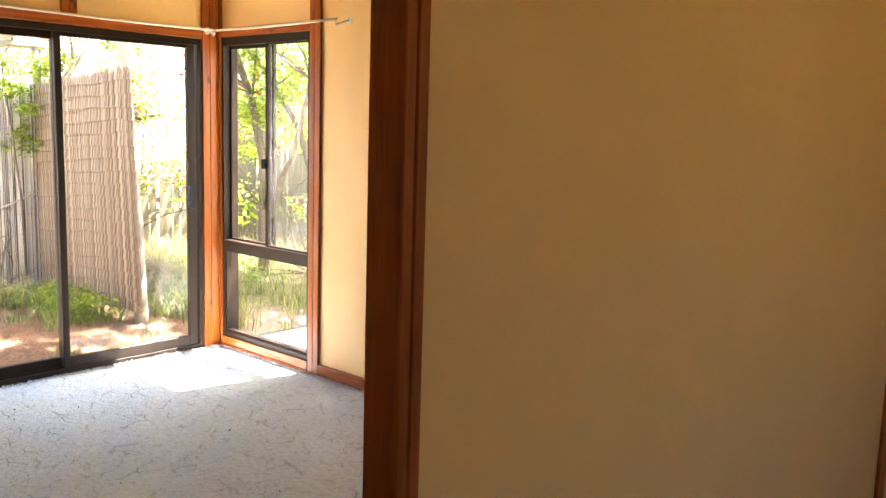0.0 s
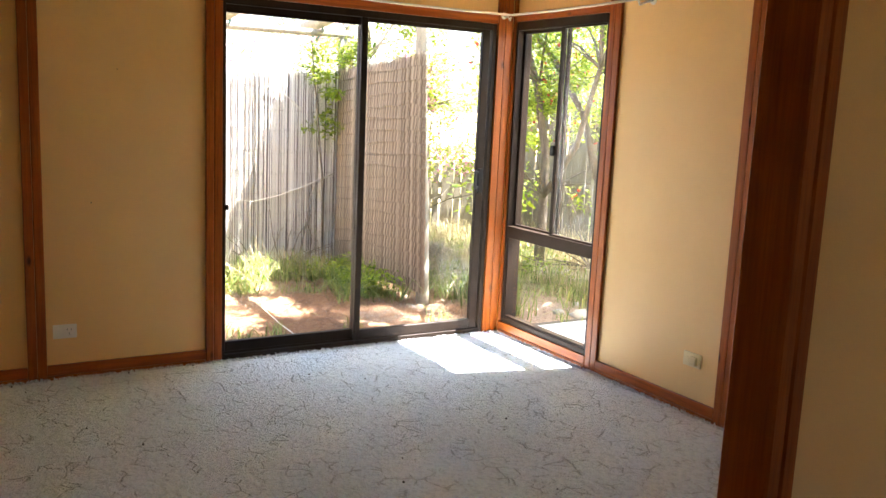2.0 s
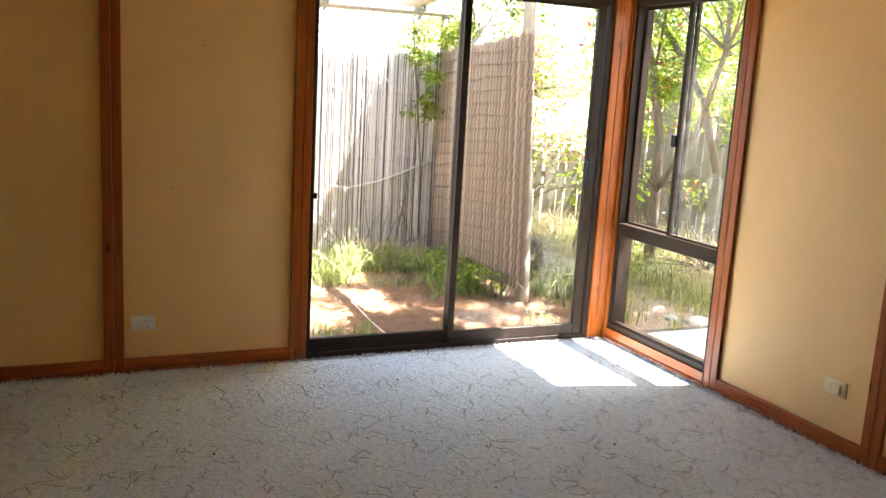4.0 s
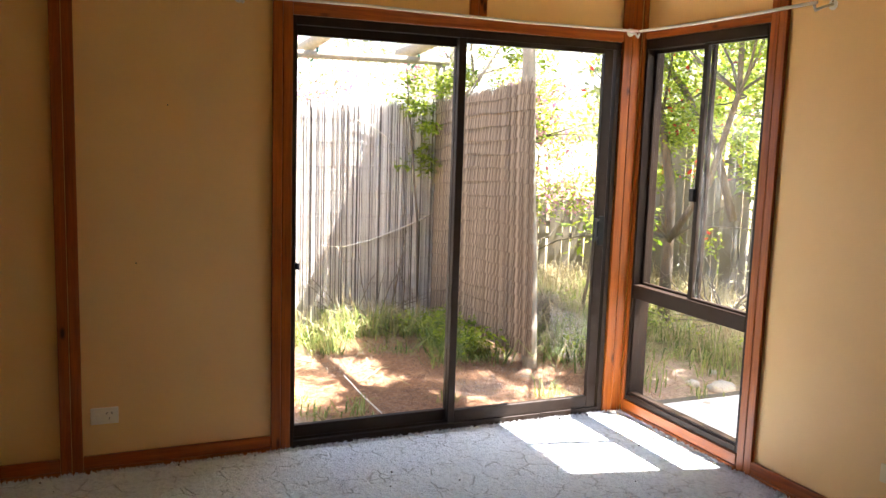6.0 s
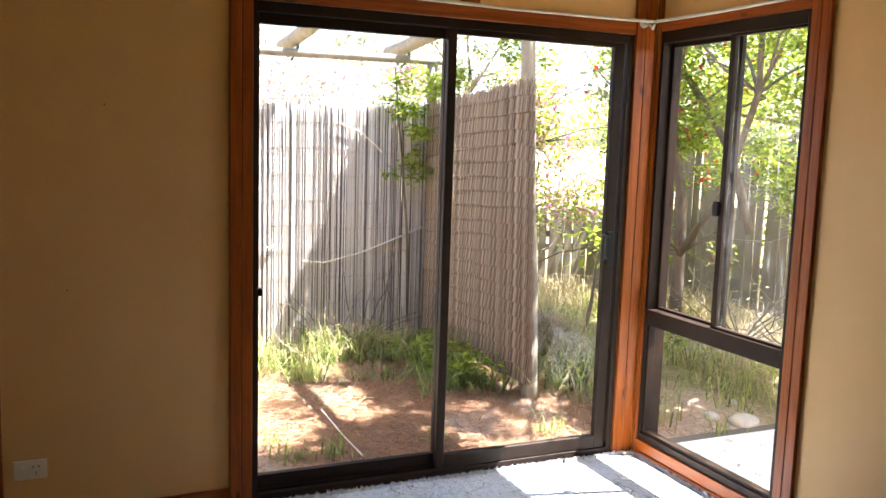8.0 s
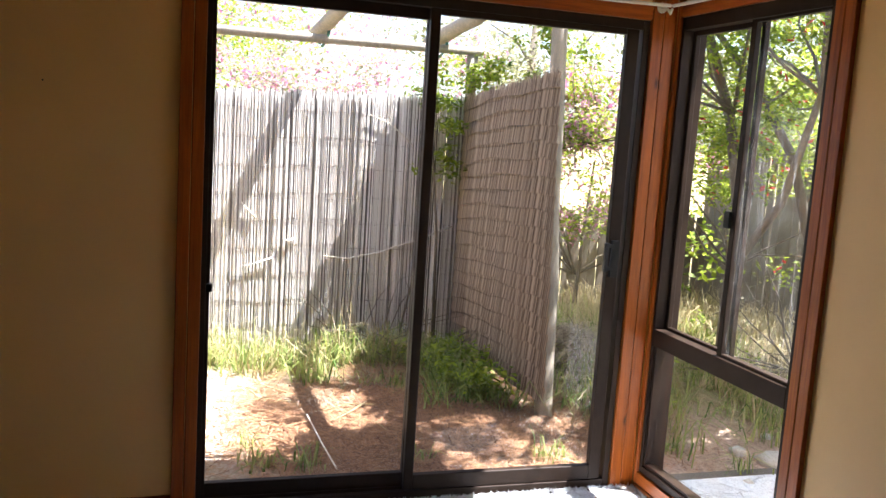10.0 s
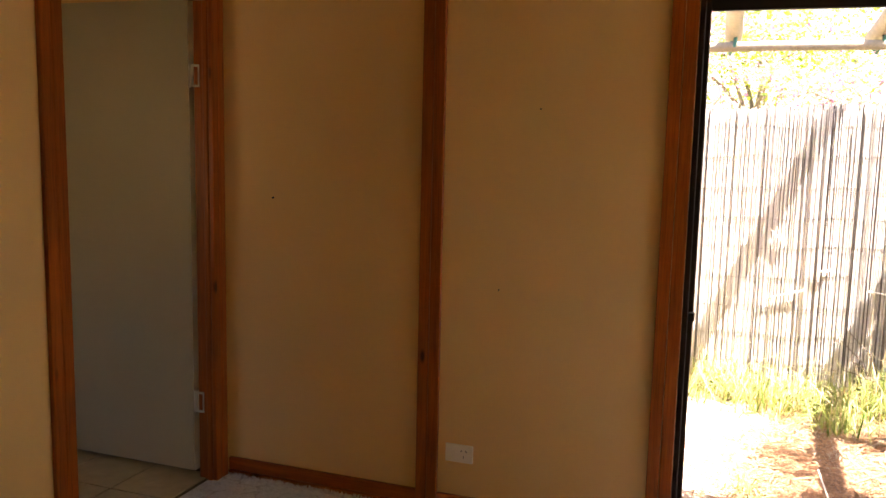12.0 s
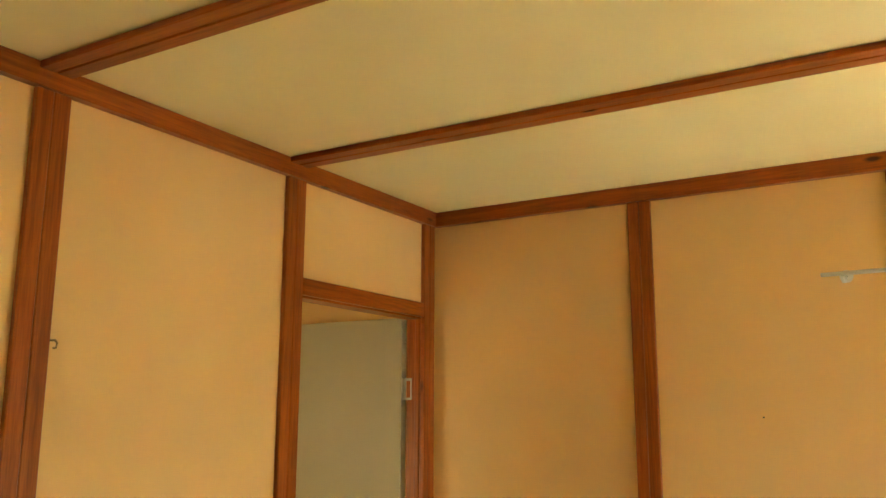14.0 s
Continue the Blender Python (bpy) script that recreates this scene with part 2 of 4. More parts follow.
def ground_mat():
    m = Mat("sandy_garden_soil")
    v = m.coords()
    patch = m.noise(v, 0.75, 5, 0.6)
    litter = m.noise(v, 38.0, 7, 0.82, 0.6)
    mid = m.noise(v, 5.0, 5, 0.65)
    sand = m.ramp(litter, [(0.3, (0.48, 0.43, 0.36)), (0.62, (0.74, 0.69, 0.60))])
    brown = m.ramp(litter, [(0.36, (0.09, 0.042, 0.022)), (0.5, (0.34, 0.185, 0.105)), (0.66, (0.60, 0.42, 0.28))])
    green = m.ramp(litter, [(0.3, (0.10, 0.09, 0.035)), (0.7, (0.40, 0.33, 0.17))])
    # needle litter lies in one broad patch outside the door, bare sand beside it
    def within(x, y, sx, sy, edge):
        mp = m.add("Mapping")
        mp.inputs["Scale"].default_value = (sx, sy, 0)
        mp.inputs["Location"].default_value = (-x * sx, -y * sy, 0)
        m.join(m.add("TexCoord").outputs["Object"], mp.inputs[0])
        d = m.add("VectorMath")
        d.operation = "LENGTH"
        m.join(mp.outputs[0], d.inputs[0])
        wob = m.add("Math")
        wob.operation = "MULTIPLY_ADD"
        wob.inputs[1].default_value = 0.7
        m.join(mid, wob.inputs[0])
        m.join(d.outputs["Value"], wob.inputs[2])
        return m.ramp(wob.outputs[0], [(edge - 0.09, (1, 1, 1)), (edge + 0.09, (0, 0, 0))])

    far = m.mix(m.ramp(patch, [(0.30, (0, 0, 0)), (0.5, (1, 1, 1))]), m.mix(0.5, sand, brown), green)
    bare = m.mix(within(-6.2, 0.9, 0.42, 0.40, 0.90), far, sand)
    mulch = m.mix(within(-5.3, 4.3, 0.55, 0.80, 0.90), bare, m.mix(0.30, brown, sand))
    m.set(Base_Color=m.mix(within(-5.80, 3.10, 0.56, 0.54, 0.90), mulch, brown), Roughness=0.95)
    m.b.inputs["Specular IOR Level"].default_value = 0.1
    m.bump(m.mix(0.5, litter, mid), 0.8, 0.03)
    return m.m


SOIL = ground_mat()


def tile_mat():
    m = Mat("beige_ceramic_tile")
    r = m.add("ObjectInfo").outputs["Random"]
    n = m.noise(m.coords(), 12.0, 5, 0.6)
    c = m.mix(m.ramp(r, [(0, (0.2, 0.2, 0.2)), (1, (0.7, 0.7, 0.7))]), m.ramp(n, [(0.35, (0.34, 0.29, 0.18)), (0.65, (0.60, 0.53, 0.37))]), (0.52, 0.45, 0.30))
    m.set(Base_Color=c, Roughness=0.3)
    return m.m


TILE = tile_mat()
GROUT = plain("dark_grout", (0.14, 0.12, 0.095), 0.9)
STONE = bark("pale_limestone", (0.45, 0.42, 0.36), (0.62, 0.59, 0.52))


# ---- building helpers ----
def bm_box(bm, lo, hi):
    vs = [bm.verts.new((x, y, z)) for x in (lo[0], hi[0]) for y in (lo[1], hi[1]) for z in (lo[2], hi[2])]
    for f in ((0, 1, 3, 2), (4, 6, 7, 5), (0, 4, 5, 1), (2, 3, 7, 6), (0, 2, 6, 4), (1, 5, 7, 3)):
        bm.faces.new([vs[i] for i in f])


def boxes(*pairs, bevel=0.0, seg=1):
    bm = bmesh.new()
    for lo, hi in pairs:
        bm_box(bm, lo, hi)
    if bevel:
        bmesh.ops.bevel(bm, geom=bm.edges[:], offset=bevel, segments=seg, profile=0.6, affect="EDGES", clamp_overlap=True)
    return bm


def linked(name, bm, material, parent=None, smooth=False):
    me = bpy.data.meshes.new(name)
    bmesh.ops.recalc_face_normals(bm, faces=bm.faces[:])
    bm.to_mesh(me)
    bm.free()
    me.materials.append(material)
    if smooth:
        for p in me.polygons:
            p.use_smooth = True
    ob = new(name, me)
    if parent:
        ob.parent = parent
    return ob


def part(name, bm, material, parent, label="", smooth=False):
    ob = linked(name, bm, material, parent, smooth)
    return tagged(ob, label)


def thing(name, at, label, category, group=""):
    ob = new(name)
    ob.location = at
    ob.empty_display_size = 0.05
    return tagged(ob, label, category, group)


def board(name, lo, hi, parent, bevel=0.0025, material=None):
    """One length of varnished timber, its grain along its longest side."""
    size = [hi[k] - lo[k] for k in range(3)]
    return part(name, boxes((lo, hi), bevel=bevel), material or PINE[size.index(max(size))], parent)


def structure(name, bm, material, label, category):
    return tagged(linked(name, bm, material), label, category, kind="structure")


def tube(bm, points, radii, sides=8, caps=True):
    """A round bar through the points."""
    rings = []
    pts = [Vector(p) for p in points]
    up = Vector((0.13, 0.31, 0.94))
    for i, p in enumerate(pts):
        d = (pts[min(i + 1, len(pts) - 1)] - pts[max(i - 1, 0)]).normalized()
        a = d.cross(up if abs(d.dot(up)) < 0.95 else Vector((1, 0, 0))).normalized()
        b = d.cross(a)
        r = radii[i] if hasattr(radii, "__len__") else radii
        rings.append([bm.verts.new(p + r * (math.cos(2 * math.pi * k / sides) * a + math.sin(2 * math.pi * k / sides) * b)) for k in range(sides)])
    for r0, r1 in zip(rings, rings[1:]):
        for k in range(sides):
            bm.faces.new((r0[k], r0[(k + 1) % sides], r1[(k + 1) % sides], r1[k]))
    if caps:
        bm.faces.new(rings[0][::-1])
        bm.faces.new(rings[-1])
    return bm


def lathe(profile, sides=24):
    bm = bmesh.new()
    rings = [[bm.verts.new((r * math.cos(2 * math.pi * k / sides), r * math.sin(2 * math.pi * k / sides), z)) for k in range(sides)] for r, z in profile]
    for r0, r1 in zip(rings, rings[1:]):
        for k in range(sides):
            bm.faces.new((r0[k], r0[(k + 1) % sides], r1[(k + 1) % sides], r1[k]))
    return bm


def mesh_from(name, verts, faces, material, parent=None, label=""):
    me = bpy.data.meshes.new(name)
    me.from_pydata([tuple(v) for v in verts], [], faces)
    me.materials.append(material)
    ob = new(name, me)
    if parent:
        ob.parent = parent
    return tagged(ob, label)


# ---- the room: floor, walls, ceiling ----
XW, YN, YS, XE = -4.80, 3.80, -0.005, -0.68   # faces of the timber; XE is the hall side of the east wall
XL, YL, SL = XW - 0.02, YN + 0.02, YS - 0.02  # faces of the wall lining
CEIL_Z, BEAM_Z = 2.52, 2.455

bm = bmesh.new()
nx, ny = 90, 80
grid = [[None] * (ny + 1) for _ in range(nx + 1)]
for i in range(nx + 1):
    for j in range(ny + 1):
        x, y = -4.82 + 7.02 * i / nx, -0.05 + 5.05 * j / ny
        grid[i][j] = bm.verts.new((x, y, 0.004 * noise.noise(Vector((x * 2.1, y * 2.1, 0)))))
for i in range(nx):
    for j in range(ny):
        bm.faces.new((grid[i][j], grid[i + 1][j], grid[i + 1][j + 1], grid[i][j + 1]))
floor = structure("floor", bm, CARPET, "pale grey sculpted carpet, its curling grooves shaded dark in the colour", "carpet")
structure("floor_slab", boxes(((-4.92, -3.2, -0.16), (2.3, 5.1, -0.012))), GROUT, "concrete floor slab under the rooms", "floor")

wall_west = structure("wall_west", boxes(
    ((XL - 0.10, -3.1, 0), (XL, 1.8955, CEIL_Z)),
    ((XL - 0.10, 1.8955, 2.047), (XL, YL + 0.10, CEIL_Z)),
    ((XL - 0.10, 3.685, 0), (XL, YL + 0.10, 2.047))), CREAM, "cream lined wall with exposed timber framing", "wall")
wall_north = structure("wall_north", boxes(
    ((XL + 0.002, YL, 0.078), (-4.772, YL + 0.10, 2.067)),
    ((XL + 0.002, YL, 0), (-3.8665, YL + 0.10, 0.078)),
    ((XL + 0.002, YL, 2.067), (-3.8665, YL + 0.10, CEIL_Z)),
    ((-3.8665, YL, 0), (-0.73, YL + 0.10, CEIL_Z))), CREAM, "cream lined wall with exposed timber framing", "wall")
wall_south = structure("wall_south", boxes(
    ((XL + 0.002, SL - 0.07, 0), (-4.722, SL, CEIL_Z)),
    ((-4.722, SL - 0.07, 2.045), (-3.885, SL, CEIL_Z)),
    ((-3.885, SL - 0.07, 0), (2.2, SL, CEIL_Z))), CREAM, "cream lined wall with a doorway in its corner", "wall")
wall_east = structure("wall_east", boxes(
    ((XE - 0.068, 1.37, 0), (XE - 0.015, 4.6, CEIL_Z)),
    ((XE - 0.068, SL, 0), (XE - 0.015, 0.28, CEIL_Z)),
    ((XE - 0.068, 0.28, 2.05), (XE - 0.015, 1.37, CEIL_Z))), CREAM, "cream partition wall with an open doorway", "wall")
structure("wall_hall_north", boxes(((XE - 0.015, 4.5, 0), (2.2, 4.6, CEIL_Z))), CREAM, "plain cream hall wall", "wall")
# the gap in this unseen wall is added to let daylight onto the hall
structure("wall_hall_east", boxes(
    ((2.2, SL, 0), (2.3, 4.6, 0.85)), ((2.2, SL, 1.95), (2.3, 4.6, CEIL_Z)),
    ((2.2, SL, 0.85), (2.3, 2.45, 1.95)), ((2.2, 3.00, 0.85), (2.3, 4.6, 1.95))), CREAM, "plain cream hall wall with an added unseen daylight opening", "wall")
structure("ceiling", boxes(((XL - 0.10, -3.2, CEIL_Z), (2.3, YL + 0.10, CEIL_Z + 0.04)), ((XE - 0.07, YL + 0.10, CEIL_Z), (2.3, 4.6, CEIL_Z + 0.04))), CEIL, "cream panelled ceiling between timber beams", "ceiling")
structure("roof", boxes(((XL - 0.30, -3.4, CEIL_Z + 0.12), (2.5, 4.28, CEIL_Z + 0.18))), SHEATH, "flat roof deck over the rooms", "roof")

# framing of the west wall
for y0, y1 in ((0.886, 0.9305), (0.9325, 0.977)):
    board("stud", (XL, y0, 0.0), (XW, y1, BEAM_Z), wall_west)
for y0, y1 in ((1.804, 1.8485), (1.8505, 1.895)):
    board("stud", (XL, y0, 0.0), (XW, y1, BEAM_Z), wall_west)
for y0, y1 in ((3.686, 3.7375), (3.7395, 3.798)):
    board("stud", (XL, y0, 0.0), (XW + 0.004, y1, BEAM_Z), wall_west)
for y0, y1 in ((2.776, 2.8205), (2.8225, 2.867)):
    board("stud", (XL, y0, 2.108), (XW, y1, BEAM_Z), wall_west)
board("head", (XL, 1.896, 2.047), (XW, 3.685, 2.107), wall_west)
board("cornice", (XL, -0.03, BEAM_Z), (XW + 0.012, 3.82, CEIL_Z - 0.001), wall_west)
for y0, y1 in ((-0.005, 0.885), (0.978, 1.803)):
    board("bottom_rail", (XL, y0, 0.024), (XW, y1, 0.078), wall_west)
    board("skirting_strip", (XL, y0, -0.01), (XW + 0.004, y1, 0.021), wall_west)

# framing of the north wall
for x0, x1 in ((-3.866, -3.8205), (-3.8185, -3.772), (-2.877, -2.8295), (-2.8275, -2.780), (-1.880, -1.8335), (-1.8315, -1.785)):
    board("stud", (x0, YN, 0.0), (x1, YL, BEAM_Z), wall_north)
board("head", (-4.768, YN, 2.067), (-3.867, YL, 2.122), wall_north)
board("stud", (XW + 0.005, YN - 0.002, 0.0), (-4.770, YL, BEAM_Z), wall_north)
board("cornice", (XW, YN - 0.012, BEAM_Z), (-0.75, YL, CEIL_Z - 0.001), wall_north)
board("window_sill", (-4.769, YN - 0.004, 0.026), (-3.867, YL + 0.03, 0.080), wall_north)
board("skirting_strip", (-4.769, YN - 0.008, -0.01), (-3.867, YL, 0.023), wall_north)
for x0, x1 in ((-3.771, -2.878), (-2.779, -1.881), (-1.784, -0.75)):
    board("bottom_rail", (x0, YN, 0.024), (x1, YL, 0.078), wall_north)
    board("skirting_strip", (x0, YN - 0.004, -0.01), (x1, YL, 0.021), wall_north)

# framing of the south wall
for x0, x1 in ((XW + 0.002, -4.758), (-4.756, -4.712), (-3.909, -3.8625), (-3.8605, -3.814), (-2.938, -2.8885), (-2.8865, -2.837), (-1.93, -1.885), (-1.88, -1.835)):
    board("stud", (x0, SL, 0.0), (x1, YS, BEAM_Z), wall_south)
board("door_head", (-4.711, SL, 2.042), (-3.910, YS, 2.102), wall_south)
board("door_jamb", (-4.722, SL - 0.070, 0.0), (-4.713, SL - 0.001, 2.042), wall_south)
board("door_stop", (-4.713, SL - 0.022, 0.0), (-4.704, SL - 0.001, 2.034), wall_south)
board("door_jamb", (-3.909, SL - 0.075, 0.0), (-3.886, SL, 2.042), wall_south)
board("door_lining", (-4.712, SL - 0.075, 2.034), (-3.910, SL - 0.001, 2.044), wall_south)
board("cornice", (XW + 0.012, SL, BEAM_Z), (-0.75, YS + 0.012, CEIL_Z - 0.001), wall_south)
for x0, x1 in ((-3.813, -2.939), (-2.836, -1.931), (-1.834, -0.75)):
    board("bottom_rail", (x0, SL, 0.024), (x1, YS, 0.078), wall_south)
    board("skirting_strip", (x0, SL, -0.01), (x1, YS + 0.004, 0.021), wall_south)

# framing of the east wall
for y0, y1 in ((1.337, 1.3615), (1.3635, 1.388)):
    board("stud", (XE - 0.073, y0, 0.0), (XE, y1, CEIL_Z - 0.002), wall_east)
board("stud", (XE - 0.073, 0.24, 0.0), (XE, 0.33, CEIL_Z - 0.002), wall_east)
for y0, y1 in ((4.06, 4.105), (4.107, 4.152)):
    board("stud", (XE - 0.015, y0, 0.0), (XE, y1, CEIL_Z - 0.002), wall_east)
board("bottom_rail", (XE - 0.015, 1.389, 0.0), (XE, 4.059, 0.078), wall_east)

# ceiling beams
for k, x in enumerate((-3.848, -2.876, -1.9)):
    b = tagged(new("ceiling_beam"), "varnished pine beam across the cream ceiling", "beam", "ceiling beams", "structure")
    for x0, x1 in ((x - 0.048, x - 0.002), (x + 0.003, x + 0.048)):
        board("plank", (x0, YS + 0.013, BEAM_Z + 0.044), (x1, YN - 0.013, CEIL_Z - 0.001), b)


# ---- glazing ----
def pane(lo, hi, parent, material=GLASS, name="pane"):
    p = part(name, boxes((lo, hi)), material, parent)
    p.visible_shadow = False
    return p


door = tagged(new("door_1"), "dark bronze aluminium sliding glass door", "sliding door", kind="structure")
X0, X1 = XL - 0.075, XW - 0.012
fr = boxes(((X0, 1.896, 0.0), (X1, 1.914, 2.046)), ((X0, 3.655, 0.0), (X1, 3.684, 2.046)),
           ((X0, 1.914, 2.006), (X1, 3.655, 2.046)), ((X0, 1.914, -0.004), (X1, 3.655, 0.034)), bevel=0.002)
part("door_frame", fr, BRONZE, door)
part("track", boxes(((X1 - 0.030, 1.915, 0.034), (X1 - 0.024, 3.654, 0.048)), bevel=0.001), BRONZE, door)


def sash(name, x0, x1, y0, y1, z0, z1, left, right, top, bottom, parent, mat=GLASS):
    s = part(name, boxes(((x0, y0, z0), (x1, y0 + left, z1)), ((x0, y1 - right, z0), (x1, y1, z1)),
                         ((x0, y0 + left, z1 - top), (x1, y1 - right, z1)), ((x0, y0 + left, z0), (x1, y1 - right, z0 + bottom)), bevel=0.003), BRONZE, parent)
    xm = (x0 + x1) / 2
    pane((xm - 0.002, y0 + left - 0.004, z0 + bottom - 0.004), (xm + 0.002, y1 - right + 0.004, z1 - top + 0.004), s, mat)
    return s


sash("fixed_panel", X1 - 0.075, X1 - 0.043, 1.912, 2.772, 0.03, 2.008, 0.018, 0.040, 0.045, 0.070, door)
slid = sash("sliding_panel", X1 - 0.038, X1 - 0.006, 2.732, 3.640, 0.036, 2.006, 0.040, 0.056, 0.024, 0.065, door)
part("handle", boxes(((X1 - 0.006, 3.592, 0.955), (X1 + 0.012, 3.628, 1.115)), ((X1 + 0.004, 3.562, 0.985), (X1 + 0.014, 3.598, 1.000)), ((X1 + 0.004, 3.562, 1.085), (X1 + 0.014, 3.598, 1.100)), ((X1 + 0.006, 3.556, 0.980), (X1 + 0.024, 3.572, 1.105)), bevel=0.003, seg=2), BLACK, slid, "black door handle with a lock")
part("latch", boxes(((X1 - 0.040, 1.916, 0.875), (X1 - 0.008, 1.938, 0.905)), bevel=0.003), BLACK, door)

window = tagged(new("window_1"), "bronze aluminium window with a sliding upper sash", "window", kind="structure")
Y0, Y1 = YN + 0.008, YL + 0.07
wf = boxes(((-4.769, Y0, 0.081), (-4.751, Y1 + 0.032, 2.066)), ((-3.888, Y0, 0.081), (-3.867, Y1, 2.066)),
           ((-4.751, Y0, 2.014), (-3.888, Y1, 2.066)), ((-4.751, Y0, 0.081), (-3.888, Y1, 0.112)),
           ((-4.751, Y0, 0.662), (-3.888, Y1, 0.738)), bevel=0.002)
part("window_frame", wf, BRONZE, window)


def sash_x(name, y0, y1, x0, x1, z0, z1, left, right, top, bottom, parent, mat):
    s = part(name, boxes(((x0, y0, z0), (x0 + left, y1, z1)), ((x1 - right, y0, z0), (x1, y1, z1)),
                         ((x0 + left, y0, z1 - top), (x1 - right, y1, z1)), ((x0 + left, y0, z0), (x1 - right, y1, z0 + bottom)), bevel=0.002), BRONZE, parent)
    ym = (y0 + y1) / 2
    pane((x0 + left - 0.004, ym - 0.002, z0 + bottom - 0.004), (x1 - right + 0.004, ym + 0.002, z1 - top + 0.004), s, mat)
    return s


sash_x("fixed_sash", Y0 + 0.050, Y0 + 0.072, -4.752, -4.282, 0.737, 2.016, 0.020, 0.022, 0.022, 0.014, window, GLASS)
sl = sash_x("sliding_sash", Y0 + 0.014, Y0 + 0.038, -4.318, -3.886, 0.737, 2.016, 0.030, 0.010, 0.012, 0.014, window, DIRTY)
pane((-4.753, Y0 + 0.040, 0.110), (-3.886, Y0 + 0.044, 0.664), window)
part("glazing_bead", boxes(((-4.751, Y0 + 0.01, 0.112), (-4.738, Y0 + 0.05, 0.662)), ((-4.738, Y0 + 0.01, 0.112), (-3.888, Y0 + 0.05, 0.128)), bevel=0.001), BRONZE, window)
part("latch", boxes(((-4.344, Y0 + 0.000, 1.235), (-4.308, Y0 + 0.016, 1.300)), bevel=0.003), BLACK, sl)

# ---- inner door, ajar into the next room ----
leaf = thing("interior_door", (0, 0, 0), "pale grey flush door standing wide open", "door")
part("leaf", boxes(((-4.757, -0.885, 0.024), (-4.722, -0.128, 2.046)), bevel=0.002), DOORGREY, leaf)
part("edge_strip", boxes(((-4.756, -0.128, 0.025), (-4.723, -0.1255, 2.045)), bevel=0.0005), PLATE, leaf, "white painted door edge")
for z in (1.735, 0.345):
    ys, x0, x1 = (-0.103, -0.095, -0.073, -0.066), -4.713, -4.710
    h = part("hinge", boxes(((x0, ys[0], z - 0.046), (x1, ys[1], z + 0.046)), ((x0, ys[2], z - 0.046), (x1, ys[3], z + 0.046)), ((x0, ys[1], z + 0.036), (x1, ys[2], z + 0.046)), ((x0, ys[1], z - 0.046), (x1, ys[2], z - 0.036)), bevel=0.0006), STEEL, leaf)
    part("pin", tube(bmesh.new(), [(-4.716, -0.112, z - 0.049), (-4.716, -0.112, z + 0.049)], 0.006, 10), STEEL, h)

# ---- the next room ----
# the wide low gap in the unseen east side is added to light this room
structure("wall_next_room", boxes(((XL, -3.1, 0), (-1.0, -3.0, CEIL_Z)), ((-1.1, -3.0, 0), (-1.0, -2.7, CEIL_Z)), ((-1.1, -0.7, 0), (-1.0, SL - 0.07, CEIL_Z)), ((-1.1, -2.7, 0), (-1.0, -0.7, 0.85)), ((-1.1, -2.7, 1.35), (-1.0, -0.7, CEIL_Z))), CREAM, "plain cream walls of the next room with an added unseen daylight opening", "wall")
tiles = structure("floor_tiles", boxes(((XL, -3.0, -0.011), (-1.1, -0.055, 0.0))), GROUT, "beige ceramic tiled floor with dark grout", "floor")


# ---- curtain rod ----
rod = thing("curtain_rod", (0, 0, 0), "thin white metal curtain rod on small brackets", "curtain rod")
RZ, RX, RY = 2.100, -4.725, 3.725
part("rod", tube(bmesh.new(), [(RX, 1.585, RZ - 0.003), (RX, 2.2, RZ + 0.002), (RX, 3.0, RZ - 0.006), (RX, 3.5, RZ - 0.002), (RX + 0.006, RY - 0.01, RZ)], 0.0075, 10), WHITE, rod, smooth=True)
part("rod", tube(bmesh.new(), [(RX + 0.01, RY, RZ), (-4.3, RY, RZ - 0.004), (-3.9, RY, RZ - 0.001), (-3.545, RY, RZ + 0.006)], 0.0075, 10), WHITE, rod, smooth=True)
for base, tip in (((XL, 1.655, RZ), (RX, 1.655, RZ)), ((XW + 0.004, 3.72, RZ), (RX, 3.72, RZ)), ((-3.548, YL, RZ + 0.006), (-3.548, RY, RZ + 0.006))):
    b0, t0 = Vector(base), Vector(tip)
    d = (t0 - b0).normalized()
    s = Vector((-d.y, d.x, 0))
    bm = tube(bmesh.new(), [b0 + d * 0.002, b0 + d * 0.05 + Vector((0, 0, -0.012)), t0 + Vector((0, 0, -0.030)), t0 + d * 0.012 + Vector((0, 0, -0.012))], [0.006, 0.006, 0.007, 0.006], 8)
    br = part("bracket", bm, WHITE, rod, smooth=True)
    part("plate", tube(bmesh.new(), [b0, b0 + d * 0.004], 0.022, 16), WHITE, br)
    part("screw", tube(bmesh.new(), [b0 + d * 0.003 + Vector((0, 0, 0.012)), b0 + d * 0.007 + Vector((0, 0, 0.012))], 0.004, 8), BRASS, br)


